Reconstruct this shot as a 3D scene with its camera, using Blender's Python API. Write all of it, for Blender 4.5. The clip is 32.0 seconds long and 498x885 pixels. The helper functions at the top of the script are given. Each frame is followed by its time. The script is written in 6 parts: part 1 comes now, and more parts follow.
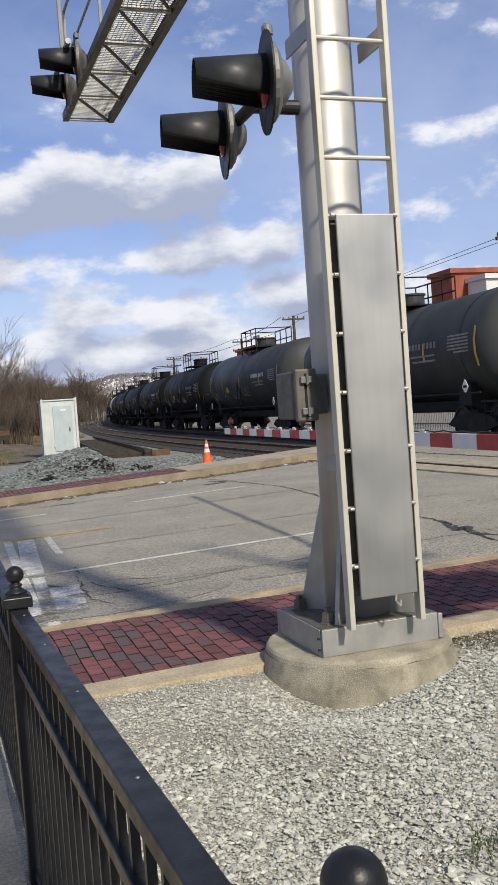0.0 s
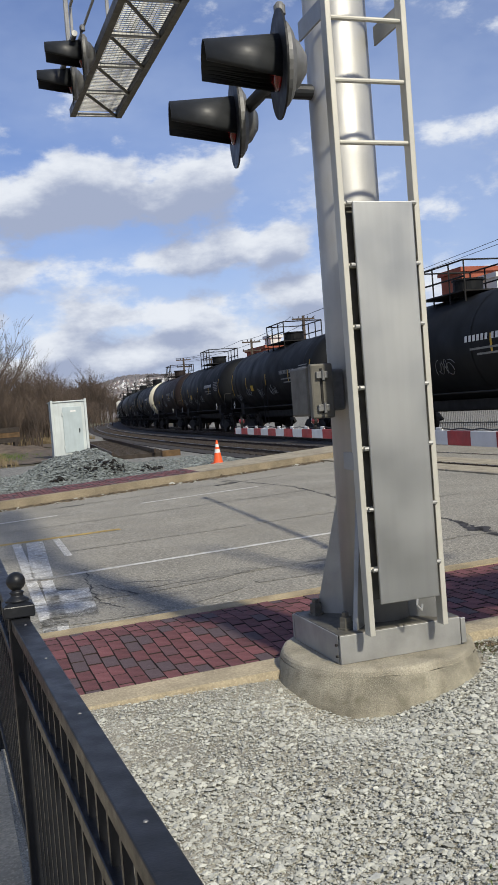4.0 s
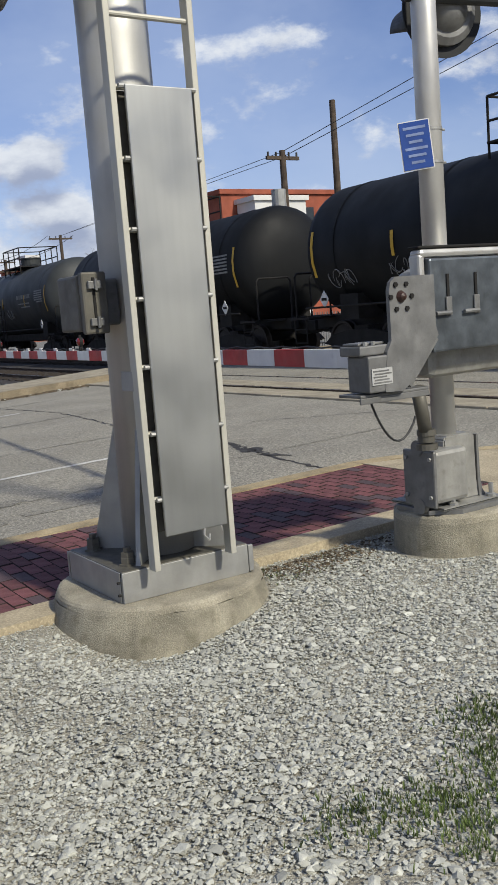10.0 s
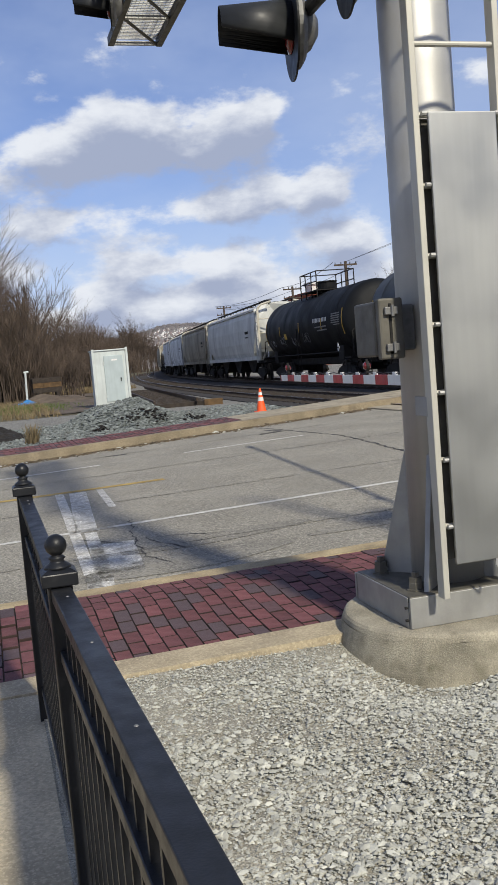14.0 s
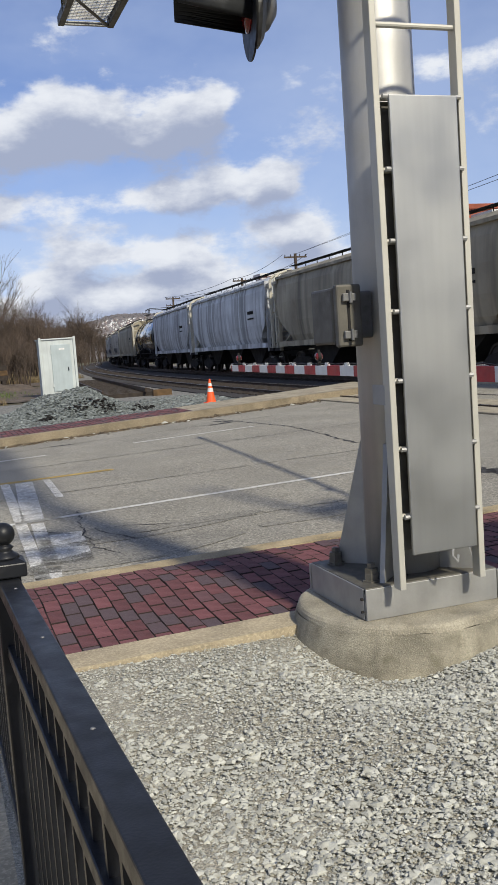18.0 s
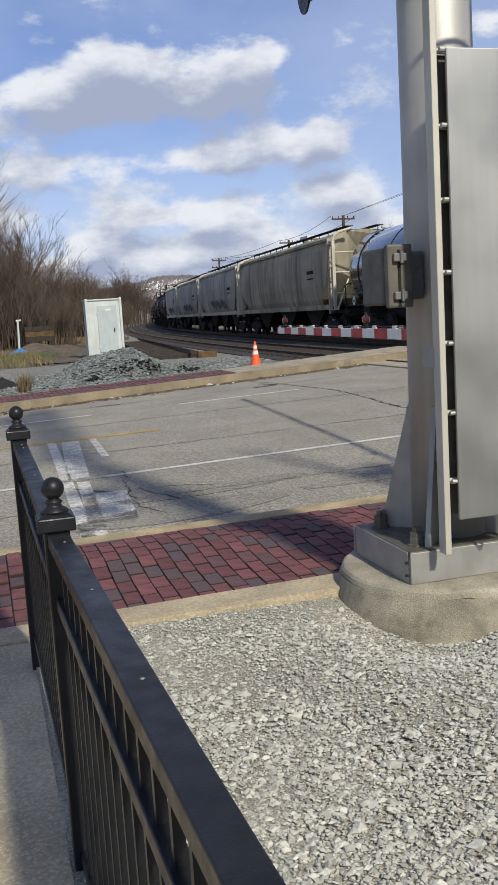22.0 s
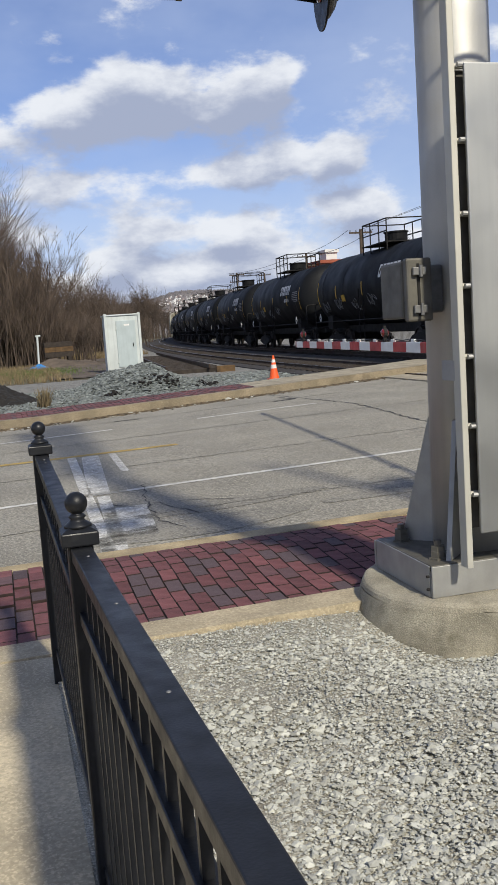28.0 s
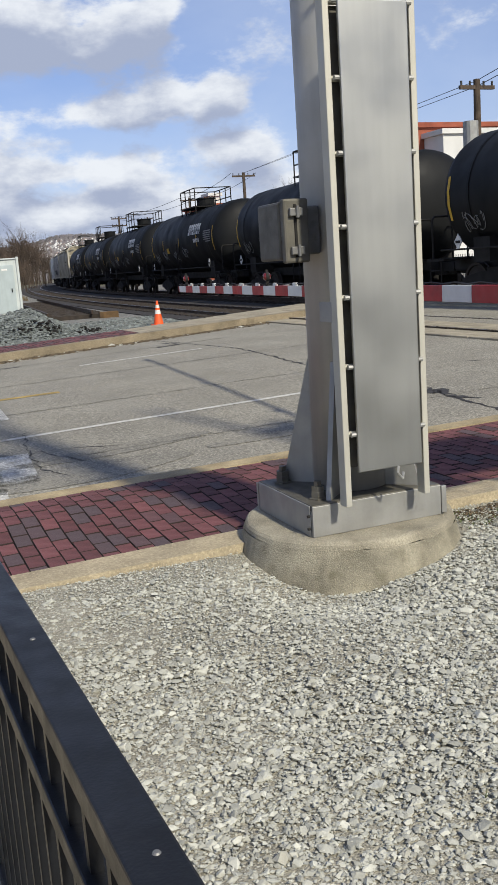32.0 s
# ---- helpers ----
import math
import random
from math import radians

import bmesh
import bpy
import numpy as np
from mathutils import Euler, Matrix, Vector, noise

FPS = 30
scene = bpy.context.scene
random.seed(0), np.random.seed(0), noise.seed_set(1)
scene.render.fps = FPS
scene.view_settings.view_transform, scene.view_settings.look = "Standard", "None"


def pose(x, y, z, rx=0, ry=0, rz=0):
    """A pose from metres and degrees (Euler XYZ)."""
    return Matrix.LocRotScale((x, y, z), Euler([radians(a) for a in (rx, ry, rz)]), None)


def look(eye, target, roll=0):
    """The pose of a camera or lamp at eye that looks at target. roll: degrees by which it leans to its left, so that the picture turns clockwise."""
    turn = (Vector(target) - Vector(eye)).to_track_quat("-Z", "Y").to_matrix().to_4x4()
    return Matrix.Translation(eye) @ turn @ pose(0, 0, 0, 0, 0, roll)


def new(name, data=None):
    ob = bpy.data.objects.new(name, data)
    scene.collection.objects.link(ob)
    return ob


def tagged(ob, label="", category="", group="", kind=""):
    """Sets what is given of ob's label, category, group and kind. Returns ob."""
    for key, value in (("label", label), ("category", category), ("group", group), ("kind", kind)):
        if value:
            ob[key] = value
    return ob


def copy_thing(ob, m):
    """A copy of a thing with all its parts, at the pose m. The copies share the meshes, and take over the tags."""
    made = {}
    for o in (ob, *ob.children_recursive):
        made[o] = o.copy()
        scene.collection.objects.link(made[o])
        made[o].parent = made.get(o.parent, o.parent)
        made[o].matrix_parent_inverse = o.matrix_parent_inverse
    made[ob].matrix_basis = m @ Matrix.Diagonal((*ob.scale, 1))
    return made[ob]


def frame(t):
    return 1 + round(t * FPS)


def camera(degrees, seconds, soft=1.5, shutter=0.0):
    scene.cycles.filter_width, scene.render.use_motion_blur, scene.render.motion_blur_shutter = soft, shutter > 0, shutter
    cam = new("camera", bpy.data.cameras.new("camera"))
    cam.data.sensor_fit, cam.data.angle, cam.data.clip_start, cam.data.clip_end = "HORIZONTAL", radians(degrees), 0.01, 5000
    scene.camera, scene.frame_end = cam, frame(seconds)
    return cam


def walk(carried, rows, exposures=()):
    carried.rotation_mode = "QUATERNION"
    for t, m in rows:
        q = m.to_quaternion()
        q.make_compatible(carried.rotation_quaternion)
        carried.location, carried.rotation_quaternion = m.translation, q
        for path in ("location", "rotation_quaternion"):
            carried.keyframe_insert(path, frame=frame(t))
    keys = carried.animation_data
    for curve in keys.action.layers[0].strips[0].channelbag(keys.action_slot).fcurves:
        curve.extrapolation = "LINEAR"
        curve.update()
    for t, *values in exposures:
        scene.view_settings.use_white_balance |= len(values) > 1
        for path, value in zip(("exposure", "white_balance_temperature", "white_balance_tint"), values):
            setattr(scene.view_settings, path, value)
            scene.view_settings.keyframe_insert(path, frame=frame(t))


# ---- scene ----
cam = camera(30.1, 32.0)
PATH = [
    (0, (-0.209, -0.464, 1.507), (0.438, 1.427, 1.426), -4.1),
    (0.5, (-0.208, -0.463, 1.507), (0.445, 1.425, 1.424), -4.4),
    (1, (-0.206, -0.466, 1.51), (0.451, 1.421, 1.425), -4.6),
    (1.5, (-0.206, -0.461, 1.507), (0.449, 1.427, 1.418), -4.4),
    (2, (-0.208, -0.461, 1.507), (0.44, 1.429, 1.415), -4.3),
    (2.5, (-0.207, -0.459, 1.508), (0.444, 1.43, 1.421), -4.3),
    (4.5, (-0.139, -0.203, 1.482), (0.456, 1.705, 1.405), -4.6),
    (5, (-0.122, -0.155, 1.476), (0.435, 1.762, 1.368), -4.8),
    (5.5, (-0.123, -0.072, 1.461), (0.507, 1.824, 1.368), -5.2),
    (6, (-0.14, 0.032, 1.461), (0.526, 1.918, 1.446), -5.3),
    (6.5, (-0.085, 0.109, 1.46), (0.619, 1.98, 1.424), -6.4),
    (7, (-0.107, 0.152, 1.447), (0.557, 2.036, 1.346), -5.8),
    (7.5, (-0.107, 0.133, 1.451), (0.512, 2.032, 1.341), -5.9),
    (8, (-0.093, 0.112, 1.442), (0.496, 2.019, 1.32), -7.2),
    (8.5, (-0.078, 0.16, 1.448), (0.647, 2.018, 1.307), -6.4),
    (9, (-0.035, 0.178, 1.447), (0.994, 1.881, 1.244), -4.5),
    (9.5, (-0.024, 0.174, 1.439), (1.056, 1.836, 1.173), -5.4),
    (10, (-0.047, 0.169, 1.443), (1.017, 1.839, 1.164), -4.5),
    (10.5, (-0.046, 0.171, 1.446), (0.909, 1.906, 1.171), -5.6),
    (11, (-0.054, 0.2, 1.448), (0.72, 2.023, 1.171), -5.6),
    (11.5, (-0.085, 0.197, 1.447), (0.614, 2.053, 1.188), -3.3),
    (12, (-0.114, 0.175, 1.441), (0.571, 2.036, 1.183), -2.9),
    (12.5, (-0.129, 0.176, 1.438), (0.526, 2.049, 1.185), -3.7),
    (13, (-0.138, 0.157, 1.443), (0.495, 2.043, 1.236), -3.4),
    (13.5, (-0.13, 0.179, 1.444), (0.427, 2.091, 1.255), -3.6),
    (14, (-0.121, 0.168, 1.456), (0.412, 2.088, 1.275), -4.8),
    (14.5, (-0.147, 0.184, 1.452), (0.489, 2.069, 1.245), -5.0),
    (16.5, (-0.153, 0.254, 1.437), (0.48, 2.139, 1.223), -4.6),
    (17, (-0.134, 0.262, 1.439), (0.523, 2.141, 1.242), -4.3),
    (17.5, (-0.116, 0.268, 1.435), (0.533, 2.15, 1.243), -4.5),
    (18, (-0.122, 0.273, 1.432), (0.515, 2.157, 1.225), -4.1),
    (18.5, (-0.13, 0.271, 1.428), (0.474, 2.165, 1.213), -3.8),
    (19, (-0.133, 0.274, 1.428), (0.447, 2.175, 1.205), -3.6),
    (19.5, (-0.133, 0.287, 1.425), (0.432, 2.191, 1.19), -3.4),
    (20, (-0.131, 0.289, 1.422), (0.428, 2.194, 1.179), -3.2),
    (20.5, (-0.134, 0.292, 1.422), (0.418, 2.197, 1.168), -3.1),
    (21, (-0.127, 0.293, 1.418), (0.424, 2.197, 1.146), -3.4),
    (21.5, (-0.126, 0.29, 1.419), (0.42, 2.194, 1.142), -3.7),
    (22, (-0.132, 0.287, 1.419), (0.408, 2.192, 1.14), -3.5),
    (22.5, (-0.13, 0.292, 1.416), (0.412, 2.196, 1.134), -3.4),
    (23, (-0.129, 0.286, 1.417), (0.413, 2.193, 1.147), -3.5),
    (23.5, (-0.133, 0.288, 1.418), (0.397, 2.2, 1.166), -3.7),
    (24, (-0.135, 0.286, 1.423), (0.385, 2.202, 1.183), -3.4),
    (24.5, (-0.139, 0.274, 1.426), (0.384, 2.191, 1.202), -3.0),
    (26.5, (-0.136, 0.277, 1.423), (0.375, 2.195, 1.179), -3.8),
    (27, (-0.137, 0.277, 1.424), (0.365, 2.198, 1.182), -3.6),
    (27.5, (-0.135, 0.278, 1.425), (0.368, 2.199, 1.184), -3.7),
    (28, (-0.143, 0.279, 1.422), (0.362, 2.199, 1.175), -3.9),
    (28.5, (-0.154, 0.261, 1.425), (0.412, 2.164, 1.181), -4.0),
    (29, (-0.18, 0.205, 1.434), (0.479, 2.078, 1.192), -3.6),
    (29.5, (-0.225, 0.162, 1.43), (0.404, 2.044, 1.186), -3.2),
    (30, (-0.196, 0.168, 1.435), (0.446, 2.048, 1.203), -3.3),
    (30.5, (-0.138, 0.237, 1.427), (0.586, 2.087, 1.195), -2.9),
    (31, (-0.106, 0.251, 1.418), (0.714, 2.057, 1.161), -3.3),
    (31.5, (-0.105, 0.273, 1.408), (0.7, 2.075, 1.083), -3.4),
    (32, (-0.104, 0.293, 1.404), (0.616, 2.12, 1.027), -4.0),
]
walk(cam, [(t, look(eye, target, roll)) for t, eye, target, roll in PATH],
     [(0.0, 0.10, 6500, 10), (2.5, 0.06, 6400, 9), (4.5, -0.02, 6300, 8.5), (8.0, -0.07, 6280, 8.5), (8.6, -0.12, 6270, 8.5), (9.2, -0.17, 6250, 8), (10.0, -0.08, 6280, 8), (11.0, -0.02, 6350, 9), (28.5, 0.02, 6400, 9), (30.0, 0.07, 6400, 9), (32.0, 0.06, 6400, 8)])


# ---- light: sun from behind the camera, a little to the right; broken cloud ----
SUN = Vector((1.1, -6.0, 5.0)).normalized()
sun = new("sun", bpy.data.lights.new("sun", "SUN"))
sun.data.energy, sun.data.angle, sun.data.color = 4.4, radians(3.4), (0.99, 0.905, 0.745)
sun.matrix_world = look((0, 0, 60), Vector((0, 0, 60)) - SUN)

world = bpy.data.worlds.new("sky")
scene.world = world
world.use_nodes = True


def build_sky():
    nt = world.node_tree
    n, l = nt.nodes, nt.links
    n.clear()

    def math_node(op, a, b=None):
        m = n.new("ShaderNodeMath")
        m.operation = op
        for i, v in enumerate((a, b)):
            if v is None:
                continue
            if isinstance(v, (int, float)):
                m.inputs[i].default_value = v
            else:
                l.new(v, m.inputs[i])
        return m.outputs[0]

    out, bg = n.new("ShaderNodeOutputWorld"), n.new("ShaderNodeBackground")
    sky = n.new("ShaderNodeTexSky")
    sky.sky_type, sky.sun_disc = "NISHITA", False
    sky.sun_elevation = math.asin(SUN.z)
    sky.sun_rotation = math.atan2(SUN.x, SUN.y)
    sky.air_density, sky.dust_density, sky.ozone_density = 1.0, 0.6, 2.0
    tint = n.new("ShaderNodeMix")
    tint.data_type, tint.blend_type = "RGBA", "MULTIPLY"
    tint.inputs["Factor"].default_value = 1.0
    l.new(sky.outputs[0], tint.inputs["A"])
    tint.inputs["B"].default_value = (0.92, 0.92, 1.19, 1)
    tc, sep = n.new("ShaderNodeTexCoord"), n.new("ShaderNodeSeparateXYZ")
    l.new(tc.outputs["Generated"], sep.inputs[0])
    up = math_node("MAXIMUM", sep.outputs[2], 0.0)
    az = math_node("MULTIPLY", math_node("ARCTAN2", sep.outputs[0], sep.outputs[1]), 57.2958)
    el = math_node("MULTIPLY", math_node("ARCSINE", sep.outputs[2]), 57.2958)

    def field(dz, scale, detail, rough, seed):
        """Cloud density by direction; dz lifts the sample, to tell a cloud's lit top from its base."""
        mp = n.new("ShaderNodeMapping")
        mp.inputs["Location"].default_value = (seed, seed * 0.7, dz)
        mp.inputs["Scale"].default_value = (1.0, 1.0, 1.9)
        l.new(tc.outputs["Generated"], mp.inputs[0])
        tx = n.new("ShaderNodeTexNoise")
        tx.inputs["Scale"].default_value, tx.inputs["Detail"].default_value = scale, detail
        tx.inputs["Roughness"].default_value = rough
        l.new(mp.outputs[0], tx.inputs["Vector"])
        return tx.outputs["Fac"]

    def smooth(v, lo, hi, a=0.0, c=1.0):
        mr = n.new("ShaderNodeMapRange")
        mr.interpolation_type = "SMOOTHSTEP"
        for k, val in zip((1, 2, 3, 4), (lo, hi, a, c)):
            mr.inputs[k].default_value = val
        l.new(v, mr.inputs[0])
        return mr.outputs[0]

    def bank(lift):
        """The heaps of cumulus: azimuth, height, half width, half height in degrees, weight."""
        total = None
        for a, e, sa, se, w in CLOUDS:
            u = math_node("DIVIDE", math_node("SUBTRACT", az, a), sa)
            v = math_node("DIVIDE", math_node("SUBTRACT", el, e - lift), se)
            q = math_node("ADD", math_node("MULTIPLY", u, u), math_node("MULTIPLY", v, v))
            b = math_node("MULTIPLY", math_node("POWER", 2.718, math_node("MULTIPLY", q, -1.0)), w)
            total = b if total is None else math_node("ADD", total, b)
        return total

    def density(lift, detail):
        puff = field(lift * 0.033, 7.0, detail, 0.55, 4.3)
        wide = field(lift * 0.033, 2.6, 4, 0.5, 1.9)
        curl = field(lift * 0.033, 19.0, detail, 0.62, 2.2)
        v = math_node("ADD", math_node("MULTIPLY", puff, 0.70), math_node("MULTIPLY", wide, 0.30))
        v = math_node("ADD", v, math_node("MULTIPLY", curl, 0.34))
        return math_node("ADD", v, math_node("MULTIPLY", bank(lift), 0.23))

    here = density(0.0, 9)
    above = density(1.5, 5)
    cover = smooth(math_node("ADD", here, smooth(up, 0.06, 0.24, 0.055, 0.0)), 0.695, 0.83)
    base = smooth(above, 0.63, 0.89)
    tone = n.new("ShaderNodeMix")
    tone.data_type = "RGBA"
    tone.inputs["A"].default_value, tone.inputs["B"].default_value = (8.7, 8.9, 9.4, 1), (4.0, 4.5, 6.0, 1)
    l.new(base, tone.inputs["Factor"])
    veil = n.new("ShaderNodeMix")
    veil.data_type = "RGBA"
    haze = smooth(field(0.0, 1.7, 6, 0.6, 8.1), 0.35, 0.75, 0.0, 0.45)
    low = smooth(up, 0.0, 0.22, 0.75, 0.0)
    l.new(math_node("MINIMUM", math_node("ADD", haze, low), 0.9), veil.inputs["Factor"])
    l.new(tint.outputs["Result"], veil.inputs["A"])
    veil.inputs["B"].default_value = (5.9, 6.8, 8.8, 1)
    mix = n.new("ShaderNodeMix")
    mix.data_type = "RGBA"
    l.new(cover, mix.inputs["Factor"])
    l.new(veil.outputs["Result"], mix.inputs["A"])
    l.new(tone.outputs["Result"], mix.inputs["B"])
    l.new(mix.outputs["Result"], bg.inputs["Color"])
    bg.inputs["Strength"].default_value = 0.095
    l.new(bg.outputs[0], out.inputs[0])


CLOUDS = ((8.2, 14.3, 2.6, 1.5, 1.2), (6.8, 12.4, 2.9, 1.3, 1.0), (10.8, 13.2, 2.2, 1.4, 1.0), (4.2, 13.4, 1.7, 1.3, 0.9), (0.5, 12.0, 2.8, 1.4, 0.8),
          (16.6, 13.7, 2.0, 1.4, 1.2), (14.6, 12.6, 1.6, 1.2, 0.8), (18.6, 14.5, 0.9, 0.8, 0.7), (16.6, 9.2, 3.2, 1.0, 1.15), (21.0, 9.6, 1.6, 1.0, 1.1), (12.8, 9.2, 1.8, 0.7, 0.7),
          (9.8, 6.2, 1.7, 0.8, 1.1), (14.4, 6.0, 2.2, 0.7, 1.0), (7.2, 4.7, 1.9, 0.8, 1.15), (9.0, 3.4, 5.5, 0.6, 0.9), (15.4, 4.2, 3.5, 0.7, 0.9), (22.5, 6.8, 2.2, 1.1, 1.0),
          (4.4, 8.9, 2.2, 0.9, 0.75), (1.0, 6.2, 2.6, 1.0, 0.9), (31.5, 15.0, 3.2, 0.8, 0.8), (37.0, 15.4, 4.0, 0.8, 0.7), (33.0, 6.0, 4.0, 1.0, 0.85), (27.0, 4.4, 3.5, 0.8, 0.9), (24.5, 2.6, 6.0, 0.7, 0.8), (29.5, 10.8, 2.5, 0.6, 0.5),
          # unseen banks beside and behind the camera, added to whiten reflections and fill light
          (150.0, 16.0, 40.0, 11.0, 0.95), (-155.0, 14.0, 42.0, 9.0, 0.9), (88.0, 10.0, 26.0, 7.0, 0.8), (-70.0, 12.0, 32.0, 8.0, 0.8))
build_sky()

# ---- materials ----


def mat(name, color, rough=0.7, metal=0.0, vary=0.25, scale=8.0, bump=0.0, fine=60.0, tint=None, spots=0.0,
        spot_color=(0.02, 0.02, 0.02), streak=0.0, random_value=0.0, coat=0.0, island=0.0, spec=0.5, second=None, share=0.25, grain=0.0, streak_width=6.0):
    """A painted or raw surface: broad stains, fine grain, relief, spots of dirt and streaks."""
    m = bpy.data.materials.new(name)
    m.use_nodes = True
    nt = m.node_tree
    n, l = nt.nodes, nt.links
    b = n["Principled BSDF"]
    b.inputs["Roughness"].default_value, b.inputs["Metallic"].default_value = rough, metal
    b.inputs["Specular IOR Level"].default_value = spec
    if coat:
        b.inputs["Coat Weight"].default_value = coat
    tc = n.new("ShaderNodeTexCoord")

    def noise_node(s, detail=5, vec=None):
        t = n.new("ShaderNodeTexNoise")
        t.inputs["Scale"].default_value, t.inputs["Detail"].default_value = s, detail
        l.new(vec or tc.outputs["Object"], t.inputs["Vector"])
        return t.outputs["Fac"]

    def mixer(fac, a, bb, kind="MIX"):
        x = n.new("ShaderNodeMix")
        x.data_type, x.blend_type = "RGBA", kind
        if isinstance(fac, float):
            x.inputs["Factor"].default_value = fac
        else:
            l.new(fac, x.inputs["Factor"])
        for key, v in (("A", a), ("B", bb)):
            if isinstance(v, tuple):
                x.inputs[key].default_value = (*v[:3], 1)
            else:
                l.new(v, x.inputs[key])
        return x.outputs["Result"]

    def ramp(fac, lo, hi, a=0.0, c=1.0):
        r = n.new("ShaderNodeMapRange")
        r.inputs[1].default_value, r.inputs[2].default_value = lo, hi
        r.inputs[3].default_value, r.inputs[4].default_value = a, c
        l.new(fac, r.inputs[0])
        return r.outputs[0]

    dark = tuple(c * (1 - vary) for c in color)
    light = tint or tuple(min(1, c * (1 + vary)) for c in color)
    col = mixer(ramp(noise_node(scale), 0.32, 0.68), dark, light)
    col = mixer(ramp(noise_node(fine, 3), 0.3, 0.7, 0.0, 0.6 * min(vary, 0.5)), col, tuple(c * 0.55 for c in color))
    if grain:
        col = mixer(ramp(noise_node(fine * 0.8, 2), 0.42, 0.62, 0.0, grain), col, tuple(c * 0.5 for c in color))
        col = mixer(ramp(noise_node(fine * 1.3, 2), 0.52, 0.66, 0.0, grain), col, tuple(min(1, c * 1.6) for c in color))
    if spots:
        col = mixer(ramp(noise_node(scale * 2.3, 8), 0.62 - 0.1 * spots, 0.72, 0.0, min(1.0, spots)), col, spot_color)
    if streak:
        mp = n.new("ShaderNodeMapping")
        mp.inputs["Scale"].default_value = (streak_width, streak_width, 0.058 * streak_width)
        l.new(tc.outputs["Object"], mp.inputs[0])
        col = mixer(ramp(noise_node(2.5, 6, mp.outputs[0]), 0.45, 0.75, 0.0, streak), col, tuple(c * 0.45 for c in color))
    if random_value:
        oi = n.new("ShaderNodeObjectInfo")
        hsv = n.new("ShaderNodeHueSaturation")
        l.new(ramp(oi.outputs["Random"], 0, 1, 1 - random_value, 1 + random_value), hsv.inputs["Value"])
        l.new(col, hsv.inputs["Color"])
        col = hsv.outputs[0]
    if second:
        oi = n.new("ShaderNodeObjectInfo" if not island else "ShaderNodeNewGeometry")
        out = oi.outputs["Random" if not island else "Random Per Island"]
        mm = n.new("ShaderNodeMath")
        mm.operation = "FRACT"
        m2 = n.new("ShaderNodeMath")
        m2.operation = "MULTIPLY"
        m2.inputs[1].default_value = 37.0
        l.new(out, m2.inputs[0])
        l.new(m2.outputs[0], mm.inputs[0])
        col = mixer(ramp(mm.outputs[0], share, share - 0.05, 0.0, 0.85), col, second)
    if island:
        g = n.new("ShaderNodeNewGeometry")
        hsv = n.new("ShaderNodeHueSaturation")
        l.new(ramp(g.outputs["Random Per Island"], 0, 1, 1 - island, 1 + island), hsv.inputs["Value"])
        l.new(col, hsv.inputs["Color"])
        col = hsv.outputs[0]
    l.new(col, b.inputs["Base Color"])
    l.new(ramp(noise_node(scale * 1.7), 0.3, 0.7, max(0.03, rough - 0.1), min(1, rough + 0.1)), b.inputs["Roughness"])
    if bump:
        bp = n.new("ShaderNodeBump")
        bp.inputs["Strength"].default_value, bp.inputs["Distance"].default_value = min(1.0, bump), 0.01
        l.new(noise_node(fine, 6), bp.inputs["Height"])
        l.new(bp.outputs[0], b.inputs["Normal"])
    return m


